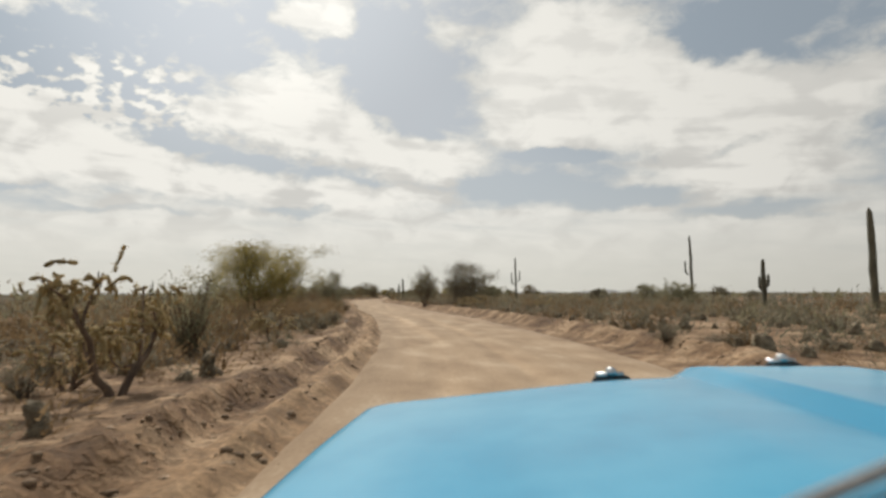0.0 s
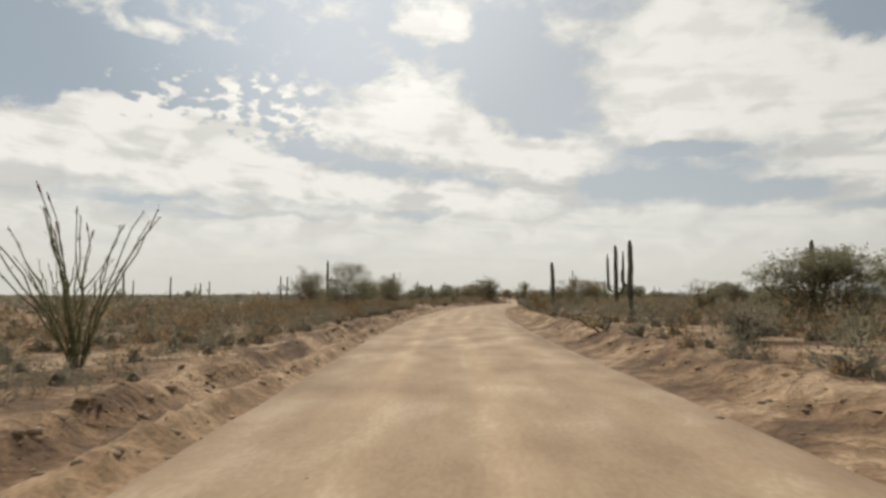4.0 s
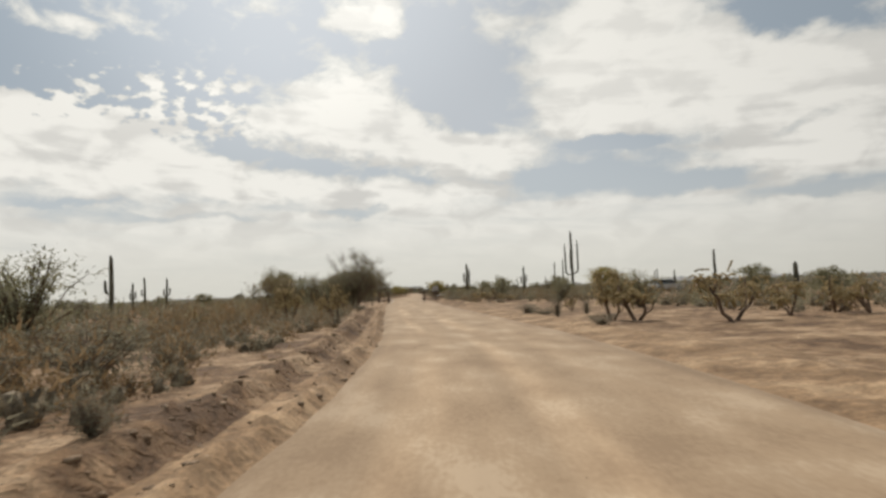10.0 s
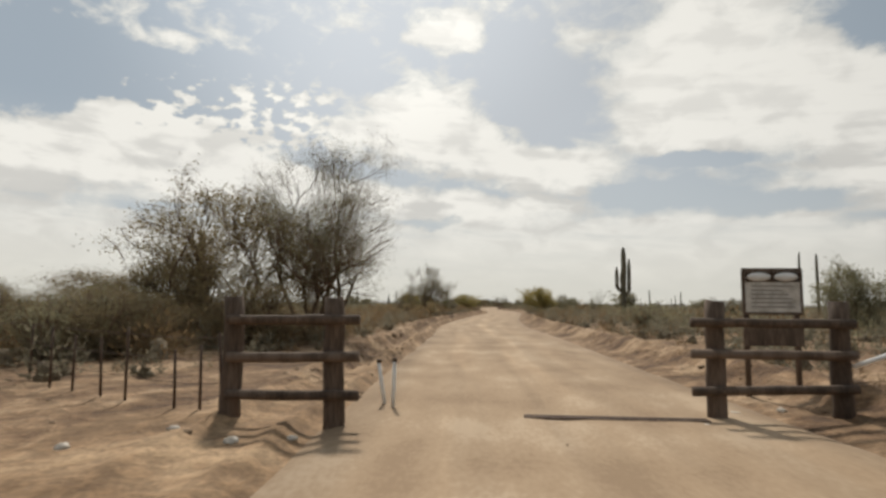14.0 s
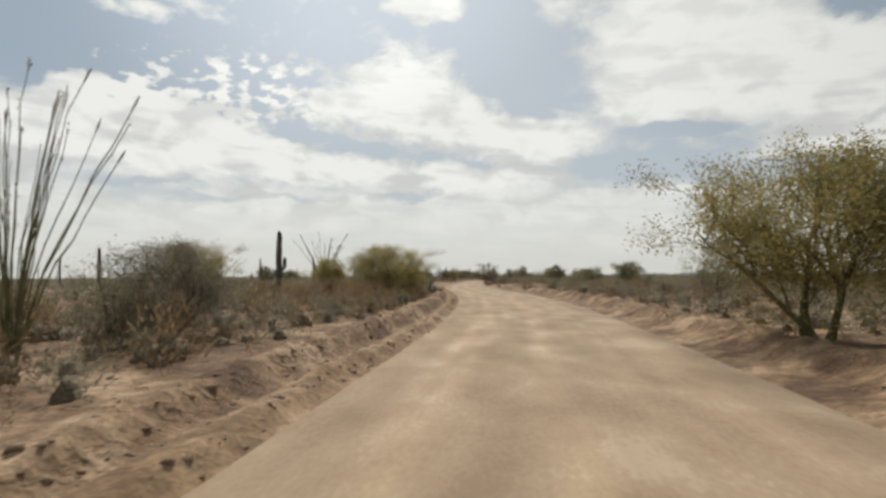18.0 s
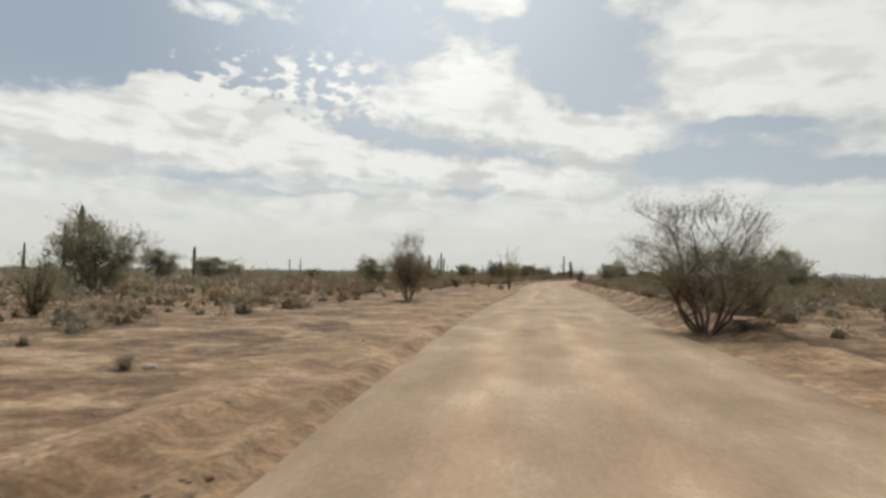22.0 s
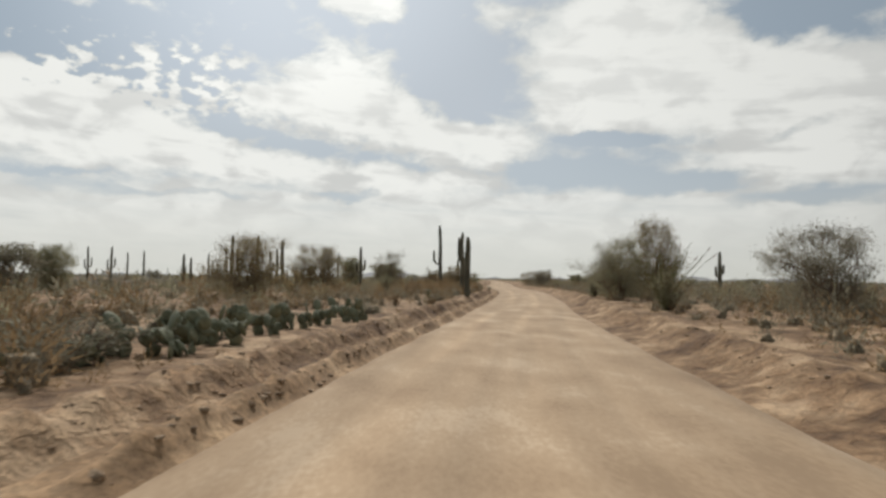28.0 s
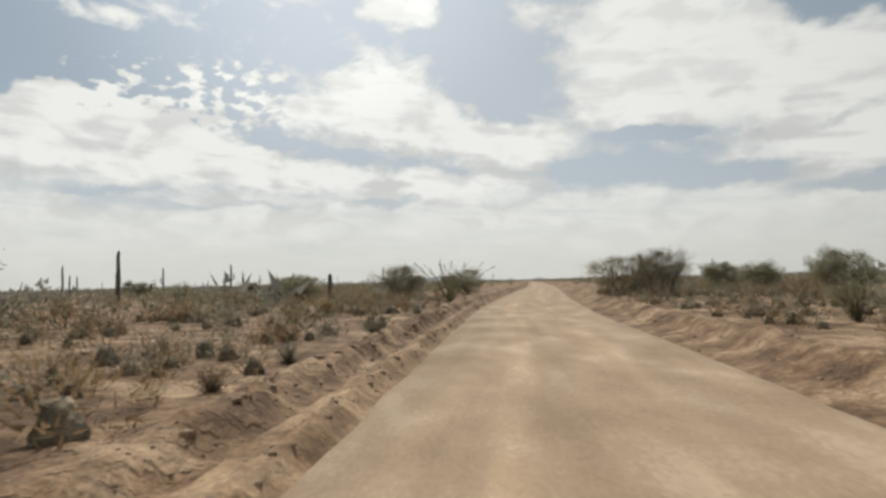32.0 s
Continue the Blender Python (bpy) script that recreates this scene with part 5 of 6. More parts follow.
stand([shrub("dry_bush", 161, M_BROWN, 1200, (0.07, 0.015), 30)], BROWN_SHRUB_ROWS, "dry brown brush clump on bare soil", "bush", "dry brush clumps")
stand([ocotillo("ocotillo", 171, 30, 0.9, (0.1, 0.0)), ocotillo("ocotillo", 172, 22, 0.75)], OCOTILLO_ROWS, "ocotillo with long thin wands and red tips", "ocotillo", "ocotillos")
stand([prickly_pear("prickly_pear", 181, 18), prickly_pear("prickly_pear", 182, 13)], PRICKLY_PEAR_ROWS, "clump of grey-green prickly pear pads", "cactus", "prickly pears")
stand([tree("dead_tree", 191, 3, M_BROWN, count=1, leaf=(0.02, 0.002), depth=2, thick=0.026)], DEAD_TREE_ROWS, "bare dead tree with crooked grey branches", "tree", "dead trees")

# more palo verde trees scattered over the plain behind the road
rng = np.random.default_rng(404)
FAR_ROWS = []
for k in range(85):
    y = rng.uniform(20, 760)
    u = rng.choice((-1, 1)) * rng.uniform(17, 75)
    w = rng.uniform(2.4, 4.6)
    FAR_ROWS.append((float(road_x(y)) + u, y, w, w * rng.uniform(0.5, 0.72)))
stand([tree("palo_verde", 201, 5, depth=2, count=13, leaf=(0.075, 0.014), full=30), tree("palo_verde", 202, 6, depth=2, count=13, leaf=(0.075, 0.014), full=30), tree("palo_verde", 203, 5, leaves=M_GREY, depth=2, count=15, leaf=(0.075, 0.014), full=30), tree("palo_verde", 204, 6, leaves=M_GREY, depth=2, count=13, leaf=(0.075, 0.014), full=30)], FAR_ROWS, "dense rounded palo verde tree out on the plain", "tree", "palo verde trees")


# ---- desert scrub that nobody could count ----
# how thick the brush stands beside the left bank, along the road
COVER_Y = [0, 35, 50, 66, 80, 108, 130, 139, 146, 172, 178, 190, 200, 236, 252, 258, 284, 292, 300, 345, 352, 372, 380, 398, 404, 409, 416, 427, 434, 494, 512, 530, 552, 560, 568, 573, 592, 600, 612, 629, 633, 645, 700]
COVER = [1.06, 1.06, 0.77, 0.88, 0.56, 0.92, 0.92, 0.66, 0.48, 0.48, 0.41, 0.48, 0.88, 0.99, 0.84, 0.45, 0.45, 0.92, 0.92, 0.99, 0.7, 0.77, 1.06, 1.06, 0.59, 0.59, 0.99, 0.84, 0.45, 0.45, 0.7, 0.74, 0.77, 0.95, 0.84, 0.44, 0.44, 0.77, 0.95, 1.06, 0.36, 0.36, 0.36]


def cover(u, y):
    left = np.interp(y, COVER_Y, COVER)
    left = left + (0.85 - left) * ramp(-u, 11, 18)
    return np.where(u < 0, left, 0.62 + 0.3 * ramp(u, 7, 14))


def scrub(name, label, seed, count, x_range, y_range, size, leaves, quads, keep, height=(0.55, 0.9), thin=False):
    """Many bushes in one mesh: an inner tangle of wider leaves and an outer fringe of thin twigs; thin: for those near the road."""
    rng = np.random.default_rng(seed)
    xs, ys = rng.uniform(*x_range, count * 14), rng.uniform(*y_range, count * 14)
    u = xs - road_x(ys)
    clump = 0.5 + 0.55 * wave(xs, ys, 17.0) + 0.45 * wave(xs, ys, 5.0) + rng.normal(size=len(xs)) * 0.18
    ok = keep(u, ys) & (clump > 1.0 - cover(u, ys) if thin else clump > 0.22)
    xs, ys = xs[ok][:count], ys[ok][:count]
    if thin:
        # nothing grows right in front of the chollas and prickly pears beside the road
        free = np.ones(len(xs), bool)
        for a, b, wide, _ in CHOLLA_ROWS + PRICKLY_PEAR_ROWS:
            free &= (xs - a) ** 2 + ((ys - b + 0.6) * 0.8) ** 2 > (0.35 + 0.5 * wide) ** 2
        xs, ys = xs[free], ys[free]
    zs = ground_z(xs, ys)
    n = len(xs)
    s = size[0] + (size[1] - size[0]) * rng.uniform(size=n) ** 1.7
    tall = rng.uniform(*height, n)
    d = rng.normal(size=(n, quads, 3))
    d[..., 2] = np.abs(d[..., 2]) * 0.9 + 0.1
    d /= np.linalg.norm(d, axis=2)[..., None]
    lumps = 1 + 0.3 * np.sin(3 * np.arctan2(d[..., 1], d[..., 0]) + 6.28 * rng.uniform(size=(n, 1)))
    inner = np.arange(quads) < (quads * 0.12 if thin else quads)
    depth = np.where(inner, rng.uniform(size=(n, quads)) ** 0.6, rng.uniform(0.5, 1.04, (n, quads)))[..., None]
    c = d * (0.10 + (0.34 if thin else 0.36) * depth) * lumps[..., None]
    c = c * s[:, None, None] * np.stack([np.ones(n), np.ones(n), 2.0 * tall], 1)[:, None] + np.stack([xs, ys, zs], 1)[:, None]
    big = np.repeat(s, quads)[:, None]
    d = d.reshape(-1, 3) + rng.normal(size=(n * quads, 3)) * 0.45 + (0, 0, 0.35)
    d /= np.linalg.norm(d, axis=1)[:, None]
    sd = np.cross(d, rng.normal(size=(n * quads, 3)))
    sd /= np.linalg.norm(sd, axis=1)[:, None]
    k = (40.0 / quads) ** 0.5
    narrow = np.where(np.tile(inner, n), 1.0, 0.6)[:, None] if thin else 1.0
    l, w = big * 0.19 * k * rng.uniform(0.6, 1.3, big.shape), big * (0.062 if thin else 0.075) * k * narrow * rng.uniform(0.6, 1.3, big.shape)
    c = c.reshape(-1, 3)
    v = np.stack([c - d * l / 2 - sd * w * 0.6, c - d * l / 2 + sd * w * 0.6, c + d * l * 0.62], 1).reshape(-1, 3)
    faces, slots = [np.arange(3 * len(c)).reshape(-1, 3)], np.zeros(len(c), int)
    if thin:
        # the close tangle of twigs in the middle of each bush
        shapes = [blob(rng, 1.0, 0.9, 4, 6, 0.55) for _ in range(7)]
        for kind, (bv, bf) in enumerate(shapes):
            at = np.arange(kind, n, 7)
            at = at[s[at] > 0.7]
            m = bv[None] * (s[at, None, None] * 0.14 * np.stack([np.ones(len(at)), np.ones(len(at)), 2.0 * tall[at]], 1)[:, None]) + np.stack([xs, ys, zs + 0.04 * s], 1)[at][:, None]
            faces.append((bf[None] + len(bv) * np.arange(len(at))[:, None, None]).reshape(-1, 3) + len(v))
            v = np.r_[v, m.reshape(-1, 3)]
            slots = np.r_[slots, np.ones(len(at) * len(bf), int)]
    ob = new(name, quick(name, v, faces, [leaves, M_TANGLE], slots=slots))
    tagged(ob, label, "scrub", kind="stuff")


def off_road(u, y):
    left_open, right_open = within(y, OPEN_LEFT, 2), within(y, OPEN_RIGHT, 2)
    edge_l = 5.1 + 4.5 * left_open
    edge_r = 4.9 + 9.0 * right_open
    return (u < -edge_l) | (u > edge_r)


def band(a, b, u):
    return (np.abs(u) > a) & (np.abs(u) < b)


scrub("grey_bursage_scrub", "low grey-green bursage bushes over the desert floor", 21, 3300, (-18, 18), (-6, 690), (0.5, 1.4), M_GREY, 140, lambda u, y: off_road(u, y) & (u < -5.0) & (u > -14), thin=True)
scrub("dry_brown_scrub", "dry brown brush and grass clumps on bare soil", 22, 4000, (-20, 18), (-6, 690), (0.5, 1.6), M_BROWN, 140, lambda u, y: off_road(u, y) & (u < -5.2) & (u > -16), thin=True)
scrub("right_bursage_scrub", "low grey-green bushes on the soil across the road", 42, 3600, (0, 42), (-6, 690), (0.6, 1.6), M_GREY, 80, lambda u, y: off_road(u, y) & (u > 4.9) & (u < 20), thin=True)
scrub("right_dry_scrub", "dry brown clumps on the soil across the road", 43, 2600, (0, 42), (-6, 690), (0.55, 1.5), M_BROWN, 80, lambda u, y: off_road(u, y) & (u > 4.9) & (u < 20), thin=True)
scrub("olive_creosote_scrub", "olive creosote bushes standing among the scrub", 23, 1500, (-28, 50), (0, 760), (0.9, 2.1), M_OLIVE, 110, lambda u, y: off_road(u, y) & band(9, 28, u), (0.6, 0.9), thin=True)
scrub("brown_creosote_scrub", "brown half-bare bushes standing among the scrub", 28, 2400, (-40, 62), (0, 780), (1.0, 2.2), M_BROWN, 80, lambda u, y: off_road(u, y) & band(12, 40, u), (0.55, 0.85), thin=True)
scrub("middle_bursage_scrub", "grey bushes between the trees of the plain", 29, 8500, (-60, 82), (0, 800), (0.7, 1.8), M_GREY, 24, lambda u, y: band(16, 60, u))
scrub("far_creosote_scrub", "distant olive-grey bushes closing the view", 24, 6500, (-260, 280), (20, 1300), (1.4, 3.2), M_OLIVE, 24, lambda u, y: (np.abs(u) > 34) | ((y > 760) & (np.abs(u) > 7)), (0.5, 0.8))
scrub("far_bursage_scrub", "distant grey bushes on the plain", 25, 7000, (-200, 220), (20, 1150), (1.0, 2.4), M_HAZE_LEAF, 16, lambda u, y: np.abs(u) > 40)
scrub("horizon_brush", "brush and low trees along the horizon", 26, 5000, (-800, 800), (560, 2300), (2.4, 5.0), M_HAZE_LEAF, 14, lambda u, y: (np.abs(u) > 14), (0.4, 0.7))
scrub("bank_weeds", "small dry weeds along the top of the road bank", 27, 2600, (-13, 30), (-6, 690), (0.2, 0.6), M_BROWN, 40, lambda u, y: (((u < -4.5) & (u > -8)) | ((u > 4.4) & (u < 7))) & off_road(u * 1.12, y), thin=True)
BRUSHY = [(0, 46), (112, 128), (284, 297), (330, 350), (376, 402), (412, 424), (604, 634)]  # stretches where dry brush crowds the left bank
scrub("left_dry_brush", "dense rusty brown dry brush crowding the left bank", 39, 900, (-18, 16), (0, 700), (1.1, 2.1), M_BROWN, 260, lambda u, y: (u < -5.5) & (u > -13) & off_road(u, y) & (within(y, BRUSHY, 3) > 0.5), (0.55, 0.85), thin=True)
scrub("bank_bursage", "small grey bushes along the top of the road bank", 30, 900, (-13, 30), (-6, 690), (0.4, 1.0), M_GREY, 130, lambda u, y: ((u < -5.1) & (u > -7.5)) & off_road(u, y), thin=True)


def rubble(name, label, seed, count, offset, spread, size, mat, y_range=(-6, 690), keep=None, power=4, rings=3):
    rng = np.random.default_rng(seed)
    shapes = [blob(rng, 1.0, 0.55, rings, 6, 0.42) for _ in range(9)]
    y = rng.uniform(*y_range, count)
    y = y + 0.25 * wave(y, 0 * y, 3.0)
    x = road_x(y) + offset + (inset(y) if offset < 0 else -inset_right(y)) + rng.normal(size=count) * spread
    if keep is not None:
        ok = keep(x - road_x(y), y)
        x, y = x[ok], y[ok]
    soup = Soup()
    z = np.maximum(ground_z(x, y), np.where(np.abs(x - road_x(y)) < 3.0, 0.0, -1))
    for k in range(len(x)):
        v, f = shapes[k % 9]
        s = size[0] + (size[1] - size[0]) * rng.uniform() ** power
        a = rng.uniform(0, 6.283)
        c, q = math.cos(a) * s, math.sin(a) * s
        soup.add(v @ np.array([[c, q, 0], [-q, c, 0], [0, 0, s * rng.uniform(0.55, 1.0)]]) + (x[k], y[k], z[k] - 0.12 * s), f)
    ob = new(name, soup.mesh(name, mat))
    tagged(ob, label, "rubble", kind="stuff")


NO_BANK = lambda u, y: within(y, OPEN_LEFT, 3) < 0.3
rubble("bank_clods", "loose brown dirt clods at the foot of the graded bank", 31, 5000, -3.95, 0.2, (0.02, 0.07), M_CLOD, power=2.5, keep=NO_BANK)
rubble("crest_lumps", "crusted lumps of dirt along the top of the bank", 36, 4500, -4.42, 0.22, (0.025, 0.11), M_CLOD, power=3.0, keep=NO_BANK)
rubble("bank_lumps", "rough lumps of crusted dirt on the graded bank", 37, 3200, -4.35, 0.35, (0.02, 0.09), M_CLOD, power=3.0, keep=lambda u, y: NO_BANK(u, y) & (u < -3.8))
rubble("right_bank_lumps", "rough lumps of crusted dirt on the right bank", 38, 3600, 4.5, 0.4, (0.025, 0.1), M_CLOD, power=3.0, keep=lambda u, y: (within(y, OPEN_RIGHT, 3) < 0.3) & (u > 3.8))
rubble("slope_crumbs", "fine crumbs and pebbles over the graded bank", 40, 9000, -4.1, 0.6, (0.012, 0.04), M_CLOD, power=1.6, rings=2, keep=lambda u, y: NO_BANK(u, y) & (u < -3.25))
rubble("right_crumbs", "fine crumbs and pebbles over the right bank", 41, 4000, 4.2, 0.55, (0.012, 0.045), M_CLOD, power=1.6, rings=2, keep=lambda u, y: (within(y, OPEN_RIGHT, 3) < 0.3) & (u > 3.45))
rubble("ridge_clods", "broken clods in a ridge along the road edge", 32, 9500, -3.43, 0.12, (0.015, 0.085), M_CLOD, power=2.5, keep=lambda u, y: within(y, OPEN_LEFT, 3) < 0.6)
rubble("turnout_clods", "scattered clods and stones on the worn left shoulder", 44, 3500, -4.6, 1.1, (0.015, 0.09), M_CLOD, power=3.0, keep=lambda u, y: (within(y, OPEN_LEFT, 3) > 0.3) & (u < -3.3))
rubble("right_bank_clods", "loose brown dirt clods on the far bank", 33, 3000, 4.3, 0.5, (0.02, 0.09), M_CLOD)
rubble("road_gravel", "small stones scattered on the road", 34, 1100, 0.0, 1.9, (0.006, 0.022), M_CLOD, keep=lambda u, y: np.abs(u) < 3.0)
rubble("soil_stones", "small stones on the bare soil", 35, 3500, -9.0, 3.5, (0.012, 0.05), M_CLOD, keep=lambda u, y: u < -4.9)


# ---- timber gate, wire fence and sign at the cattle crossing ----
def on_land(x, y):
    return float(ground_z(x, y))


def rod(points, radii, sides=8, rough=0.0, seed=1):
    """A closed round bar through the given points."""
    v, f = tube(points, radii, sides)
    if rough:
        v = v + np.random.default_rng(seed).normal(size=v.shape) * rough
    n, m = len(v), len(points)
    v = np.r_[v, [points[0]], [points[-1]]]
    k = np.arange(sides)
    caps = np.r_[np.stack([(k + 1) % sides, k, 0 * k + n], 1), np.stack([(m - 1) * sides + k, (m - 1) * sides + (k + 1) % sides, 0 * k + n + 1], 1)]
    return v, f, caps


def bar(name, points, radii, mat, parent, label="", sides=8, rough=0.0, seed=1):
    v, f, c = rod(points, radii, sides, rough, seed)
    return part(name, quick(name, v, [f, c], mat, sides > 5), parent, label)


def block(name, lo, hi, mat, parent, label="", soft=0.01):
    """A bevelled board or panel between two corners."""
    bm = bmesh.new()
    bmesh.ops.create_cube(bm, size=1.0)
    for v in bm.verts:
        v.co = Vector([(a + b) / 2 + c * (b - a) for a, b, c in zip(lo, hi, v.co)])
    if soft:
        bmesh.ops.bevel(bm, geom=bm.edges[:], offset=soft, segments=2, affect="EDGES")
    me = bpy.data.meshes.new(name)
    bm.to_mesh(me)
    bm.free()
    me.materials.append(mat)
    return part(name, me, parent, label)


def gate_wing(x0, x1, y, over0, over1, seed):
    top = new("gate_wing")
    top.location = (x0, y, 0)
    rng = np.random.default_rng(seed)
    for x in (x0, x1):
        z = on_land(x, y) - 0.2
        t = np.linspace(0, 1, 6)
        bar("post", np.stack([x - x0 + 0.01 * rng.normal(size=6), 0.01 * rng.normal(size=6), z + (1.57 - z) * t], 1), 0.135 - 0.012 * t, M_POST, top, "thick weathered timber post", 10, 0.006, seed)
    for h in (1.28, 0.86, 0.40):
        t = np.linspace(0, 1, 7)[:, None]
        p = np.array([-over0, -0.17, h + rng.normal() * 0.02]) * (1 - t) + np.array([x1 - x0 + over1, -0.17, h + rng.normal() * 0.02]) * t
        bar("rail", p, np.full(7, 0.062), M_POST, top, "", 8, 0.004, seed + int(h * 10))
    return tagged(top, "dark weathered timber gate wing with three rails", "fence", "gate wings beside the road")


gate_wing(0.45, 1.75, 278.3, 0.0, 0.34, 5)
gate_wing(6.72, 8.32, 279.5, 0.38, 0.12, 8)


def wire_fence(points, tall, thick, seed, label):
    top = new("wire_fence")
    top.location = (points[0][0], points[0][1], 0)
    rng = np.random.default_rng(seed)
    o = np.array([points[0][0], points[0][1], 0])
    tops = []
    for n, (x, y) in enumerate(points):
        z = on_land(x, y) - 0.15
        p = np.array([x, y, z]) - o
        h = tall + rng.normal() * 0.05
        lean = rng.normal(size=2) * 0.03
        big = n in thick
        bar("fence_post", [p, p + (lean[0] * 0.5, lean[1] * 0.5, h * 0.5 + 0.1), p + (lean[0], lean[1], h + (0.3 if big else 0.15))], [0.11, 0.105, 0.10] if big else [0.02, 0.02, 0.018], M_POST if big else M_STEEL, top, "thick timber post" if big else "thin rusty steel post", 9 if big else 6)
        tops.append(p)
    for h in (0.35, 0.65, 0.95):
        q = []
        for a, b in zip(tops[:-1], tops[1:]):
            for k in (0, 0.5):
                q.append(a * (1 - k) + b * k + (0, 0.03, h + 0.15 - 0.02 * (k > 0)))
        q.append(tops[-1] + (0, 0.03, h + 0.15))
        bar("wire", np.array(q), np.full(len(q), 0.005), M_STEEL, top, "", 4)
    return tagged(top, label, "fence", "wire fences at the gate")


wire_fence([(0.25, 278.5), (-0.12, 278.65), (-0.55, 278.8), (-1.56, 279.3), (-2.06, 279.5), (-2.80, 279.9), (-3.36, 280.15), (-4.23, 280.8), (-6.20, 281.9), (-8.40, 283.1), (-10.80, 284.4), (-13.40, 285.8), (-16.20, 287.3)], 0.88, (), 3, "thin rusty steel posts with wire on bare soil")
wire_fence([(8.60, 279.75), (10.28, 280.2), (10.60, 280.25), (11.10, 280.6), (12.30, 280.0), (14.95, 280.4), (17.60, 280.9), (20.60, 281.4), (24.00, 282.0)], 1.0, (1, 5), 4, "wire fence with one thick timber post and steel posts")

pipe = new("bent_pipe")
pipe.location = (8.40, 279.35, 0)
z0 = on_land(9.40, 279.6) - 0.1
bar("pipe_run", [(0.0, 0, 0.72), (0.35, 0.02, 0.84), (0.68, 0.04, 0.95), (0.82, 0.06, 0.965), (0.92, 0.08, 0.92), (0.97, 0.1, 0.78), (1.0, 0.16, 0.4), (1.02, 0.22, z0)], [0.03] * 8, M_WHITE, pipe, "", 10)
tagged(pipe, "bent white-painted pipe sloping down from the gate", "pipe")

for x, y, h, lean in [(2.10, 280.0, 0.75, -0.12), (2.25, 279.7, 0.8, 0.02)]:
    stake = new("marker_stake")
    stake.location = (x, y, on_land(x, y) - 0.08)
    bar("stake", [(0, 0, 0), (lean * 0.5, 0, h * 0.5), (lean, 0, h)], [0.032, 0.032, 0.028], M_WHITE, stake, "", 6)
    bar("stake_cap", [(lean, 0, h), (lean, 0, h + 0.05)], [0.036, 0.034], M_POST, stake, "", 6)
    tagged(stake, "pale leaning marker stake beside the gate", "stake", "marker stakes")

beam = new("cattle_guard")
beam.location = (4.20, 279.2, 0)
for k in range(2):
    block("guard_rail", (-0.1, -0.1 + 0.14 * k, -0.04), (2.3, -0.03 + 0.14 * k, 0.022), M_STEEL, beam, "", 0.008)
tagged(beam, "dark steel cattle guard rails across the road", "cattle guard")

sign = new("notice_board")
sign.location = (8.30, 281.35, 0)
gz = on_land(8.30, 281.3)
block("board", (-0.46, -0.02, 1.4), (0.42, 0.02, 2.1), M_FACE, sign, "pale faded notice face", 0.006)
for lo, hi in [((-0.50, -0.03, 2.08), (0.46, 0.03, 2.13)), ((-0.50, -0.03, 1.36), (0.46, 0.03, 1.405)), ((-0.50, -0.03, 1.405), (-0.455, 0.03, 2.08)), ((0.415, -0.03, 1.405), (0.46, 0.03, 2.08))]:
    block("frame_bar", lo, hi, M_POST, sign, "", 0.008)
block("header_panel", (-0.45, -0.03, 1.9), (0.41, -0.022, 2.075), M_POST, sign, "dark header strip", 0.002)
for cx in (-0.235, 0.195):
    a = np.arange(24) * 2 * np.pi / 24
    ring = np.stack([cx + 0.185 * np.cos(a), 0 * a, 1.985 + 0.072 * np.sin(a)], 1)
    v = np.r_[ring + (0, -0.04, 0), ring + (0, -0.03, 0), [(cx, -0.04, 1.985)]]
    k = np.arange(24)
    j = (k + 1) % 24
    part("oval_plate", quick("oval_plate", v, [np.stack([k, k + 24, j + 24, j], 1), np.stack([k, j, 0 * k + 48], 1)], M_WHITE), sign, "pale oval plate")
rng = np.random.default_rng(9)
for k in range(6):
    w = rng.uniform(0.4, 0.72)
    block("text_line", (-0.36, -0.026, 1.82 - 0.068 * k), (-0.36 + w, -0.021, 1.845 - 0.068 * k), M_FAINT, sign, "", 0)
for x in (-0.42, 0.38):
    bar("post", [(x, 0.06, gz - 0.2), (x, 0.06, 1.0), (x, 0.06, 2.1)], [0.05, 0.05, 0.05], M_POST, sign, "", 8)
block("lower_board", (-0.5, -0.02, 0.85), (0.46, 0.02, 1.2), M_POST, sign, "dark lower board", 0.006)
tagged(sign, "framed notice board with two pale ovals behind the gate", "sign")


def heap(x, y, rx, ry, h, seed, label):
    """A loose pile of dirt on the ground."""
    rng = np.random.default_rng(seed)
    n, m = 14, 30
    r = np.linspace(0, 1, n)[:, None]
    a = np.arange(m)[None] * 2 * np.pi / m
    edge = 1 + 0.15 * np.sin(a * 2 + seed) + 0.1 * np.sin(a * 5 + 1)
    X, Y = x + rx * r * edge * np.cos(a), y + ry * r * edge * np.sin(a)
    Z = land(X, Y) - 0.06 + (h * (0.5 + 0.5 * np.cos(np.pi * r)) * (1 + 0.25 * wave(X, Y, 1.1)) + 0.04 * rng.normal(size=X.shape)) * (r < 0.98)
    i, j = np.meshgrid(np.arange(n - 1), np.arange(m), indexing="ij")
    k = (j + 1) % m
    f = np.stack([i * m + j, (i + 1) * m + j, (i + 1) * m + k, i * m + k], -1).reshape(-1, 4)
    ob = new("dirt_mound", quick("dirt_mound", np.stack([X - x, Y - y, Z], -1).reshape(-1, 3), [f], M_CLOD, True))
    ob.location = (x, y, 0)
    tagged(ob, label, "dirt mound", "dirt mounds before the gate")


heap(-4.40, 276.5, 1.9, 1.6, 0.62, 2, "loose brown dirt mound beside the gate")
heap(-6.40, 274.5, 1.6, 1.3, 0.4, 5, "low brown dirt mound on the cleared ground")

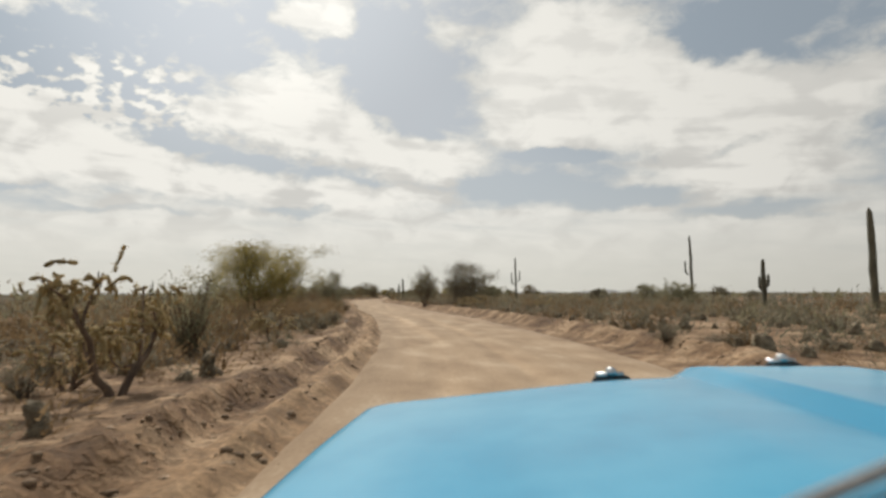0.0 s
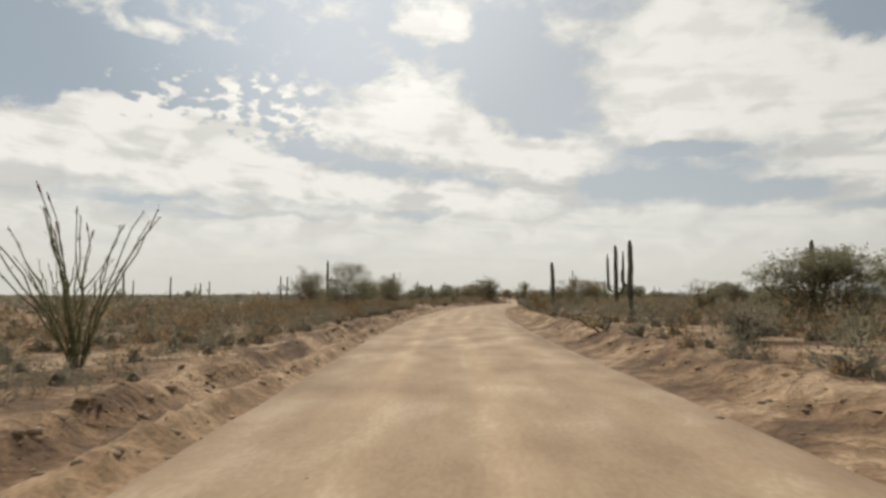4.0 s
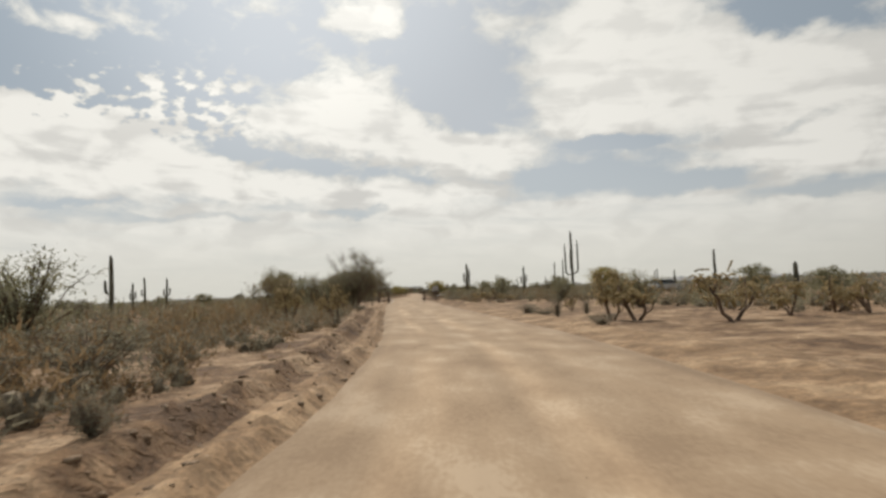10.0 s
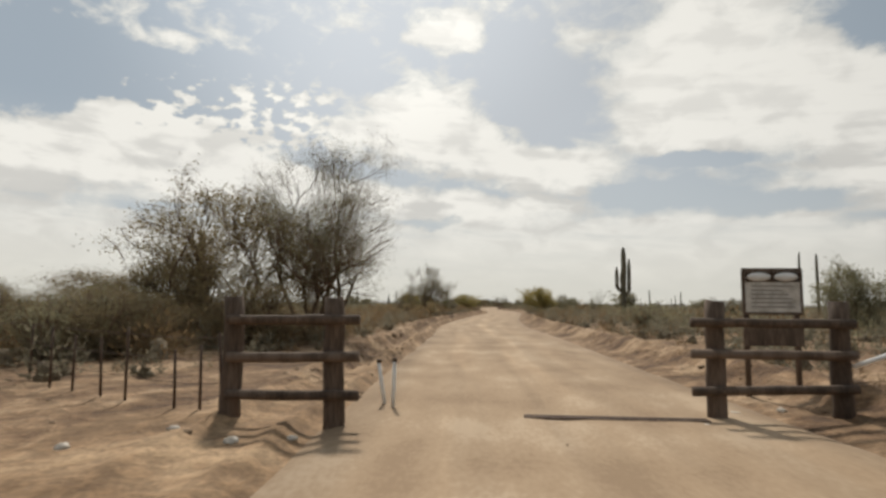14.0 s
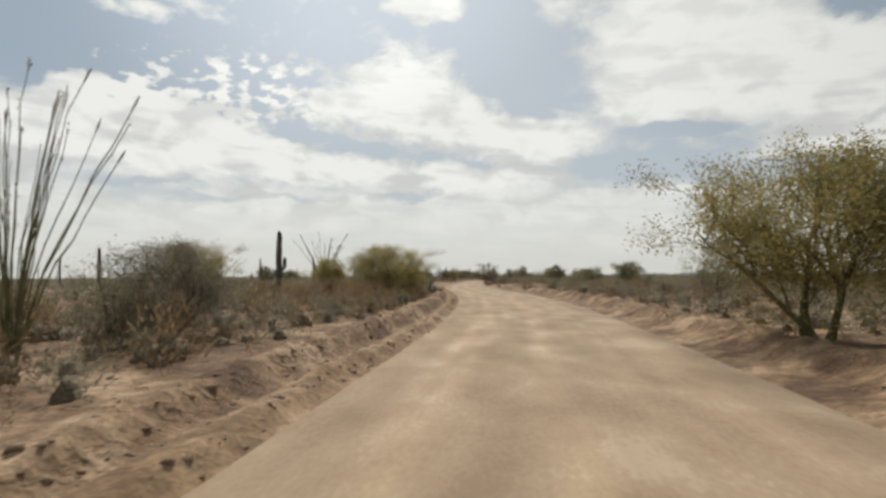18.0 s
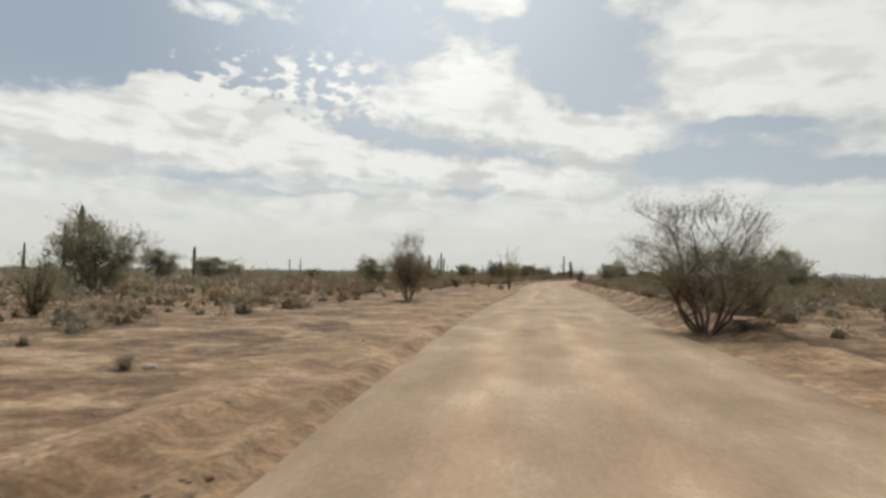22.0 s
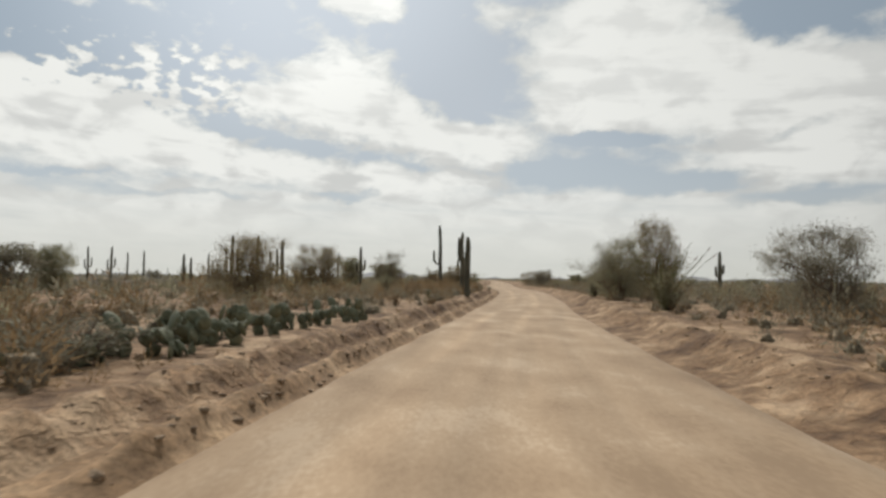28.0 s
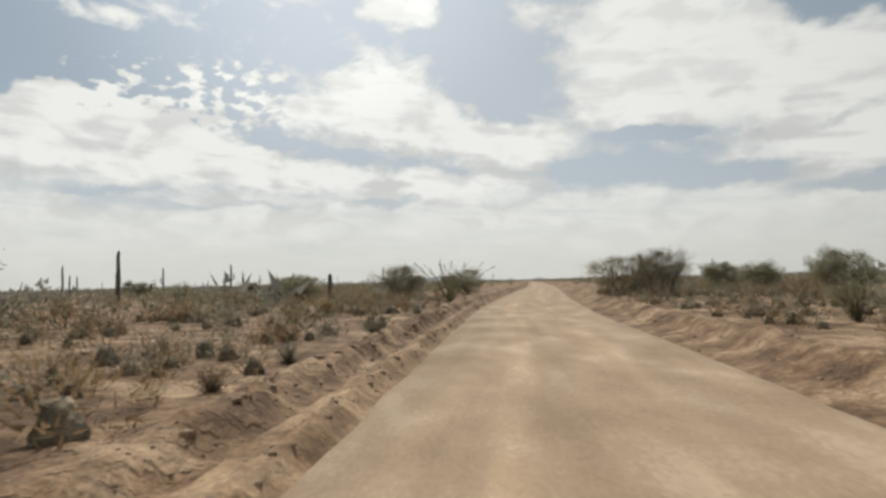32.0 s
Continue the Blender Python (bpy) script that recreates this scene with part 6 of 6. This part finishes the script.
log = new("fallen_log")
log.location = (-2.70, 267.2, on_land(-2.70, 267.2) + 0.05)
bar("log_stem", [(-0.5, 0.05, 0), (-0.15, 0, 0.02), (0.2, 0.02, 0.01), (0.55, -0.06, 0.03)], [0.07, 0.085, 0.08, 0.055], M_POST, log, "", 9, 0.006)
bar("log_stub", [(0.15, 0.02, 0.04), (0.24, 0.1, 0.17), (0.27, 0.12, 0.24)], [0.035, 0.03, 0.018], M_POST, log, "", 7)
tagged(log, "short dark log lying on the cleared soil", "log")

STONES = [(0.20, 277.40, 0.10), (0.95, 277.20, 0.12), (1.50, 277.50, 0.09), (-0.50, 276.60, 0.11), (-1.40, 275.50, 0.14), (-2.20, 274.20, 0.10), (-0.90, 273.00, 0.13), (-3.20, 272.20, 0.12), (-0.20, 271.00, 0.09),
          (6.40, 279.00, 0.12), (7.10, 279.90, 0.14), (7.80, 280.10, 0.1), (-3.70, 269.40, 0.11), (-1.60, 268.30, 0.09), (-2.50, 262.50, 0.12), (-4.00, 258.00, 0.1), (-1.90, 254.50, 0.11),
          (-2.62, 26.42, 0.12), (-0.80, 545.62, 0.12), (0.21, 541.69, 0.09), (-4.78, 440.31, 0.12), (-2.94, 479.00, 0.06), (-0.34, 485.53, 0.06), (-5.59, 47.05, 0.12), (-2.57, 48.66, 0.12), (2.68, 236.70, 0.05), (14.75, 622.39, 0.04)]
rng = np.random.default_rng(77)
for n, (x, y, s) in enumerate(STONES):
    v, f = blob(rng, 0.7 * s, 0.6, 6, 9, 0.2)
    ob = new("stone", quick("stone", v * (1.2, 0.9, 1.0), [f], M_STONE, False))
    ob.location = (x, y, on_land(x, y) + 0.16 * s)
    ob.rotation_euler = (0, 0, rng.uniform(0, 6.28))
    tagged(ob, "pale angular stone on the bare soil", "stone", "pale stones")


# ---- parked car beyond the cleared ground ----
def profile_body(name, outline, half, mat, parent, label="", soft=0.05, tuck=0.0):
    """A closed side outline (x, z) given width across y, its edges rounded; tuck draws the top inwards."""
    bm = bmesh.new()
    zs = [z for _, z in outline]
    lo, hi = min(zs), max(zs)
    sides = []
    for s in (-1, 1):
        sides.append([bm.verts.new((x, s * half * (1 - tuck * (z - lo) / (hi - lo)), z)) for x, z in outline])
    bm.faces.new(sides[0])
    bm.faces.new(sides[1][::-1])
    n = len(outline)
    for k in range(n):
        bm.faces.new((sides[0][k], sides[1][k], sides[1][(k + 1) % n], sides[0][(k + 1) % n]))
    bmesh.ops.recalc_face_normals(bm, faces=bm.faces[:])
    if soft:
        bmesh.ops.bevel(bm, geom=bm.edges[:], offset=soft, segments=2, affect="EDGES")
    me = bpy.data.meshes.new(name)
    bm.to_mesh(me)
    bm.free()
    me.materials.append(mat)
    return part(name, me, parent, label)


def wheel(parent, x, y, r, width):
    a = np.linspace(-1, 1, 7)
    tyre = bar("wheel", np.stack([0 * a + x, y + a * width / 2, 0 * a + r], 1), r * np.array([0.9, 0.98, 1, 1, 1, 0.98, 0.9]), M_TYRE, parent, "black rubber tyre on a metal rim", 24)
    bar("rim", [(x, y - width * 0.52, r), (x, y + width * 0.52, r)], [r * 0.6, r * 0.6], M_CHROME, tyre, "", 16)


car = new("parked_car")
wheel_x = (-1.35, 1.35)
profile_body("body", [(-2.2, 0.35), (2.2, 0.35), (2.25, 0.75), (2.1, 0.95), (1.1, 1.02), (-2.05, 1.02), (-2.22, 0.8)], 0.88, M_SILVER, car, "dusty silver body", 0.05)
profile_body("cabin", [(1.0, 1.0), (0.45, 1.5), (-1.6, 1.55), (-2.0, 1.0)], 0.82, M_GLASS, car, "dark glazed cabin", 0.05, 0.12)
profile_body("roof", [(0.5, 1.5), (0.42, 1.57), (-1.6, 1.62), (-1.68, 1.53)], 0.74, M_SILVER, car, "", 0.02)
for x in wheel_x:
    for y in (-0.8, 0.8):
        wheel(car, x, y, 0.34, 0.2)
car.matrix_world = pose(36.90, 269.3, on_land(36.90, 269.3), rz=20)
tagged(car, "silver parked car with dark windows beyond the clearing", "car")


# ---- front of the blue off-road vehicle standing on the road where the ride begins ----
truck_front = new("off_road_vehicle")
JX, JY = PATH[0][1], PATH[0][2]


def hood_z(x, y):
    crown = np.interp(x, [-0.4, -0.2, 0.0, 0.34, 0.75, 1.1, 1.6, 2.0], [1.06, 1.105, 1.13, 1.16, 1.195, 1.205, 1.2, 1.15])
    bulge = 0.034 * ramp(x, 1.02, 1.07) * (1 - ramp(x, 1.78, 1.9)) * ramp(2.32 - y, 0.0, 0.12)
    return crown + bulge - 0.03 * ramp(y, 2.05, 2.32) + 0.012 * np.cos((y - 1.6) * 2.2)


gx, gy2 = np.linspace(0, 1, 61), np.linspace(0.80, 2.30, 33)
U, V = np.meshgrid(gx, gy2, indexing="ij")
left = -0.375 + 0.22 * (V - 0.92) + 0.16 * ramp(V, 2.1, 2.32) ** 2
right = 1.98 - 0.06 * (V - 0.92) - 0.10 * ramp(V, 2.1, 2.32) ** 2
HX = left + (right - left) * U
HZ = hood_z(HX, V)
rim = np.minimum(np.minimum(HX - left, right - HX), 2.30 - V)
HZ = HZ - 0.025 * np.exp(-rim / 0.02)
n, m = U.shape
i, j = np.meshgrid(np.arange(n - 1), np.arange(m - 1), indexing="ij")
f = np.stack([i * m + j, (i + 1) * m + j, (i + 1) * m + j + 1, i * m + j + 1], -1).reshape(-1, 4)
hood = part("hood", quick("hood", np.stack([HX, V, HZ], -1).reshape(-1, 3), [f], M_BLUE, True), truck_front, "glossy light blue engine hood")
solid = hood.modifiers.new("thickness", "SOLIDIFY")
solid.thickness, solid.offset = 0.02, -1
profile_body("side_panel", [(0.95, 0.5), (2.2, 0.5), (2.26, 1.04), (0.95, 1.04)], 0.05, M_BLUE, truck_front, "", 0.015).matrix_local = Matrix.Translation((-0.2, 0, 0)) @ Euler((0, 0, radians(78))).to_matrix().to_4x4() @ Matrix.Translation((0.0, 0.0, 0))
profile_body("side_panel", [(0.95, 0.5), (2.2, 0.5), (2.26, 1.1), (0.95, 1.1)], 0.05, M_BLUE, truck_front, "", 0.015).matrix_local = Matrix.Translation((1.88, 0, 0)) @ Euler((0, 0, radians(91))).to_matrix().to_4x4()
block("grille", (0.08, 2.16, 0.55), (1.8, 2.24, 1.09), M_BLUE, truck_front, "", 0.02)
for k in range(7):
    block("grille_slot", (0.55 + 0.11 * k, 2.235, 0.68), (0.60 + 0.11 * k, 2.25, 0.98), M_TYRE, truck_front, "", 0.004)
for x in (0.3, 1.58):
    bar("headlight", [(x, 2.2, 0.84), (x, 2.26, 0.84), (x, 2.275, 0.84)], [0.09, 0.09, 0.06], M_CHROME, truck_front, "", 18)
block("bumper", (-0.05, 2.28, 0.42), (1.92, 2.44, 0.58), M_TYRE, truck_front, "black steel front bumper", 0.03)
block("firewall", (-0.15, 0.9, 0.5), (1.85, 0.96, 1.02), M_TYRE, truck_front, "", 0.01)
block("chassis", (0.2, 0.9, 0.36), (1.6, 2.3, 0.52), M_TYRE, truck_front, "", 0.02)
for x in (0.06, 1.72):
    wheel(truck_front, 0, 0, 0.4, 0.24)
for w, x in zip([c for c in truck_front.children if c.name.startswith("wheel")], (0.12, 1.66)):
    w.matrix_local = Matrix.Translation((x, 1.72, 0)) @ Euler((0, 0, radians(90))).to_matrix().to_4x4()
# grey cowl strip and wiper along the foot of the windscreen
cowl = [(0.40, 0.70, 1.225), (0.72, 0.865, 1.24), (1.05, 1.04, 1.255), (1.4, 1.2, 1.255)]
bar("cowl_strip", cowl, [0.011, 0.012, 0.012, 0.011], M_TRIM, truck_front, "grey cowl strip", 8)
wiper = bar("wiper", [(0.48, 0.68, 1.235), (0.78, 0.82, 1.255), (1.1, 0.97, 1.27)], [0.006, 0.006, 0.005], M_TYRE, truck_front, "black wiper arm", 6)
bar("wiper_blade", [(0.48, 0.65, 1.22), (0.78, 0.79, 1.24), (1.1, 0.94, 1.255)], [0.004, 0.004, 0.004], M_TYRE, wiper, "", 5)
for x, y in ((0.80, 2.235), (1.445, 2.20)):
    z = float(hood_z(np.float64(x), np.float64(y))) - 0.012
    catch = bar("hood_catch", [(x - 0.07, y, z + 0.008), (x - 0.06, y, z + 0.016), (x + 0.06, y, z + 0.016), (x + 0.075, y, z + 0.008)], [0.008, 0.016, 0.016, 0.008], M_TYRE, truck_front, "black rubber catch base", 8)
    bar("catch_plate", [(x - 0.06, y, z + 0.034), (x + 0.045, y, z + 0.036)], [0.011, 0.011], M_CHROME, catch, "chrome plate", 8)
    bar("catch_knob", [(x, y, z + 0.03), (x, y, z + 0.05), (x + 0.005, y, z + 0.062)], [0.02, 0.022, 0.012], M_CHROME, catch, "", 10)
truck_front.location = (JX, JY, 0)
truck_front.rotation_euler = (0, 0, radians(-2.8))
tagged(truck_front, "front of a glossy light blue off-road vehicle on the road", "vehicle")
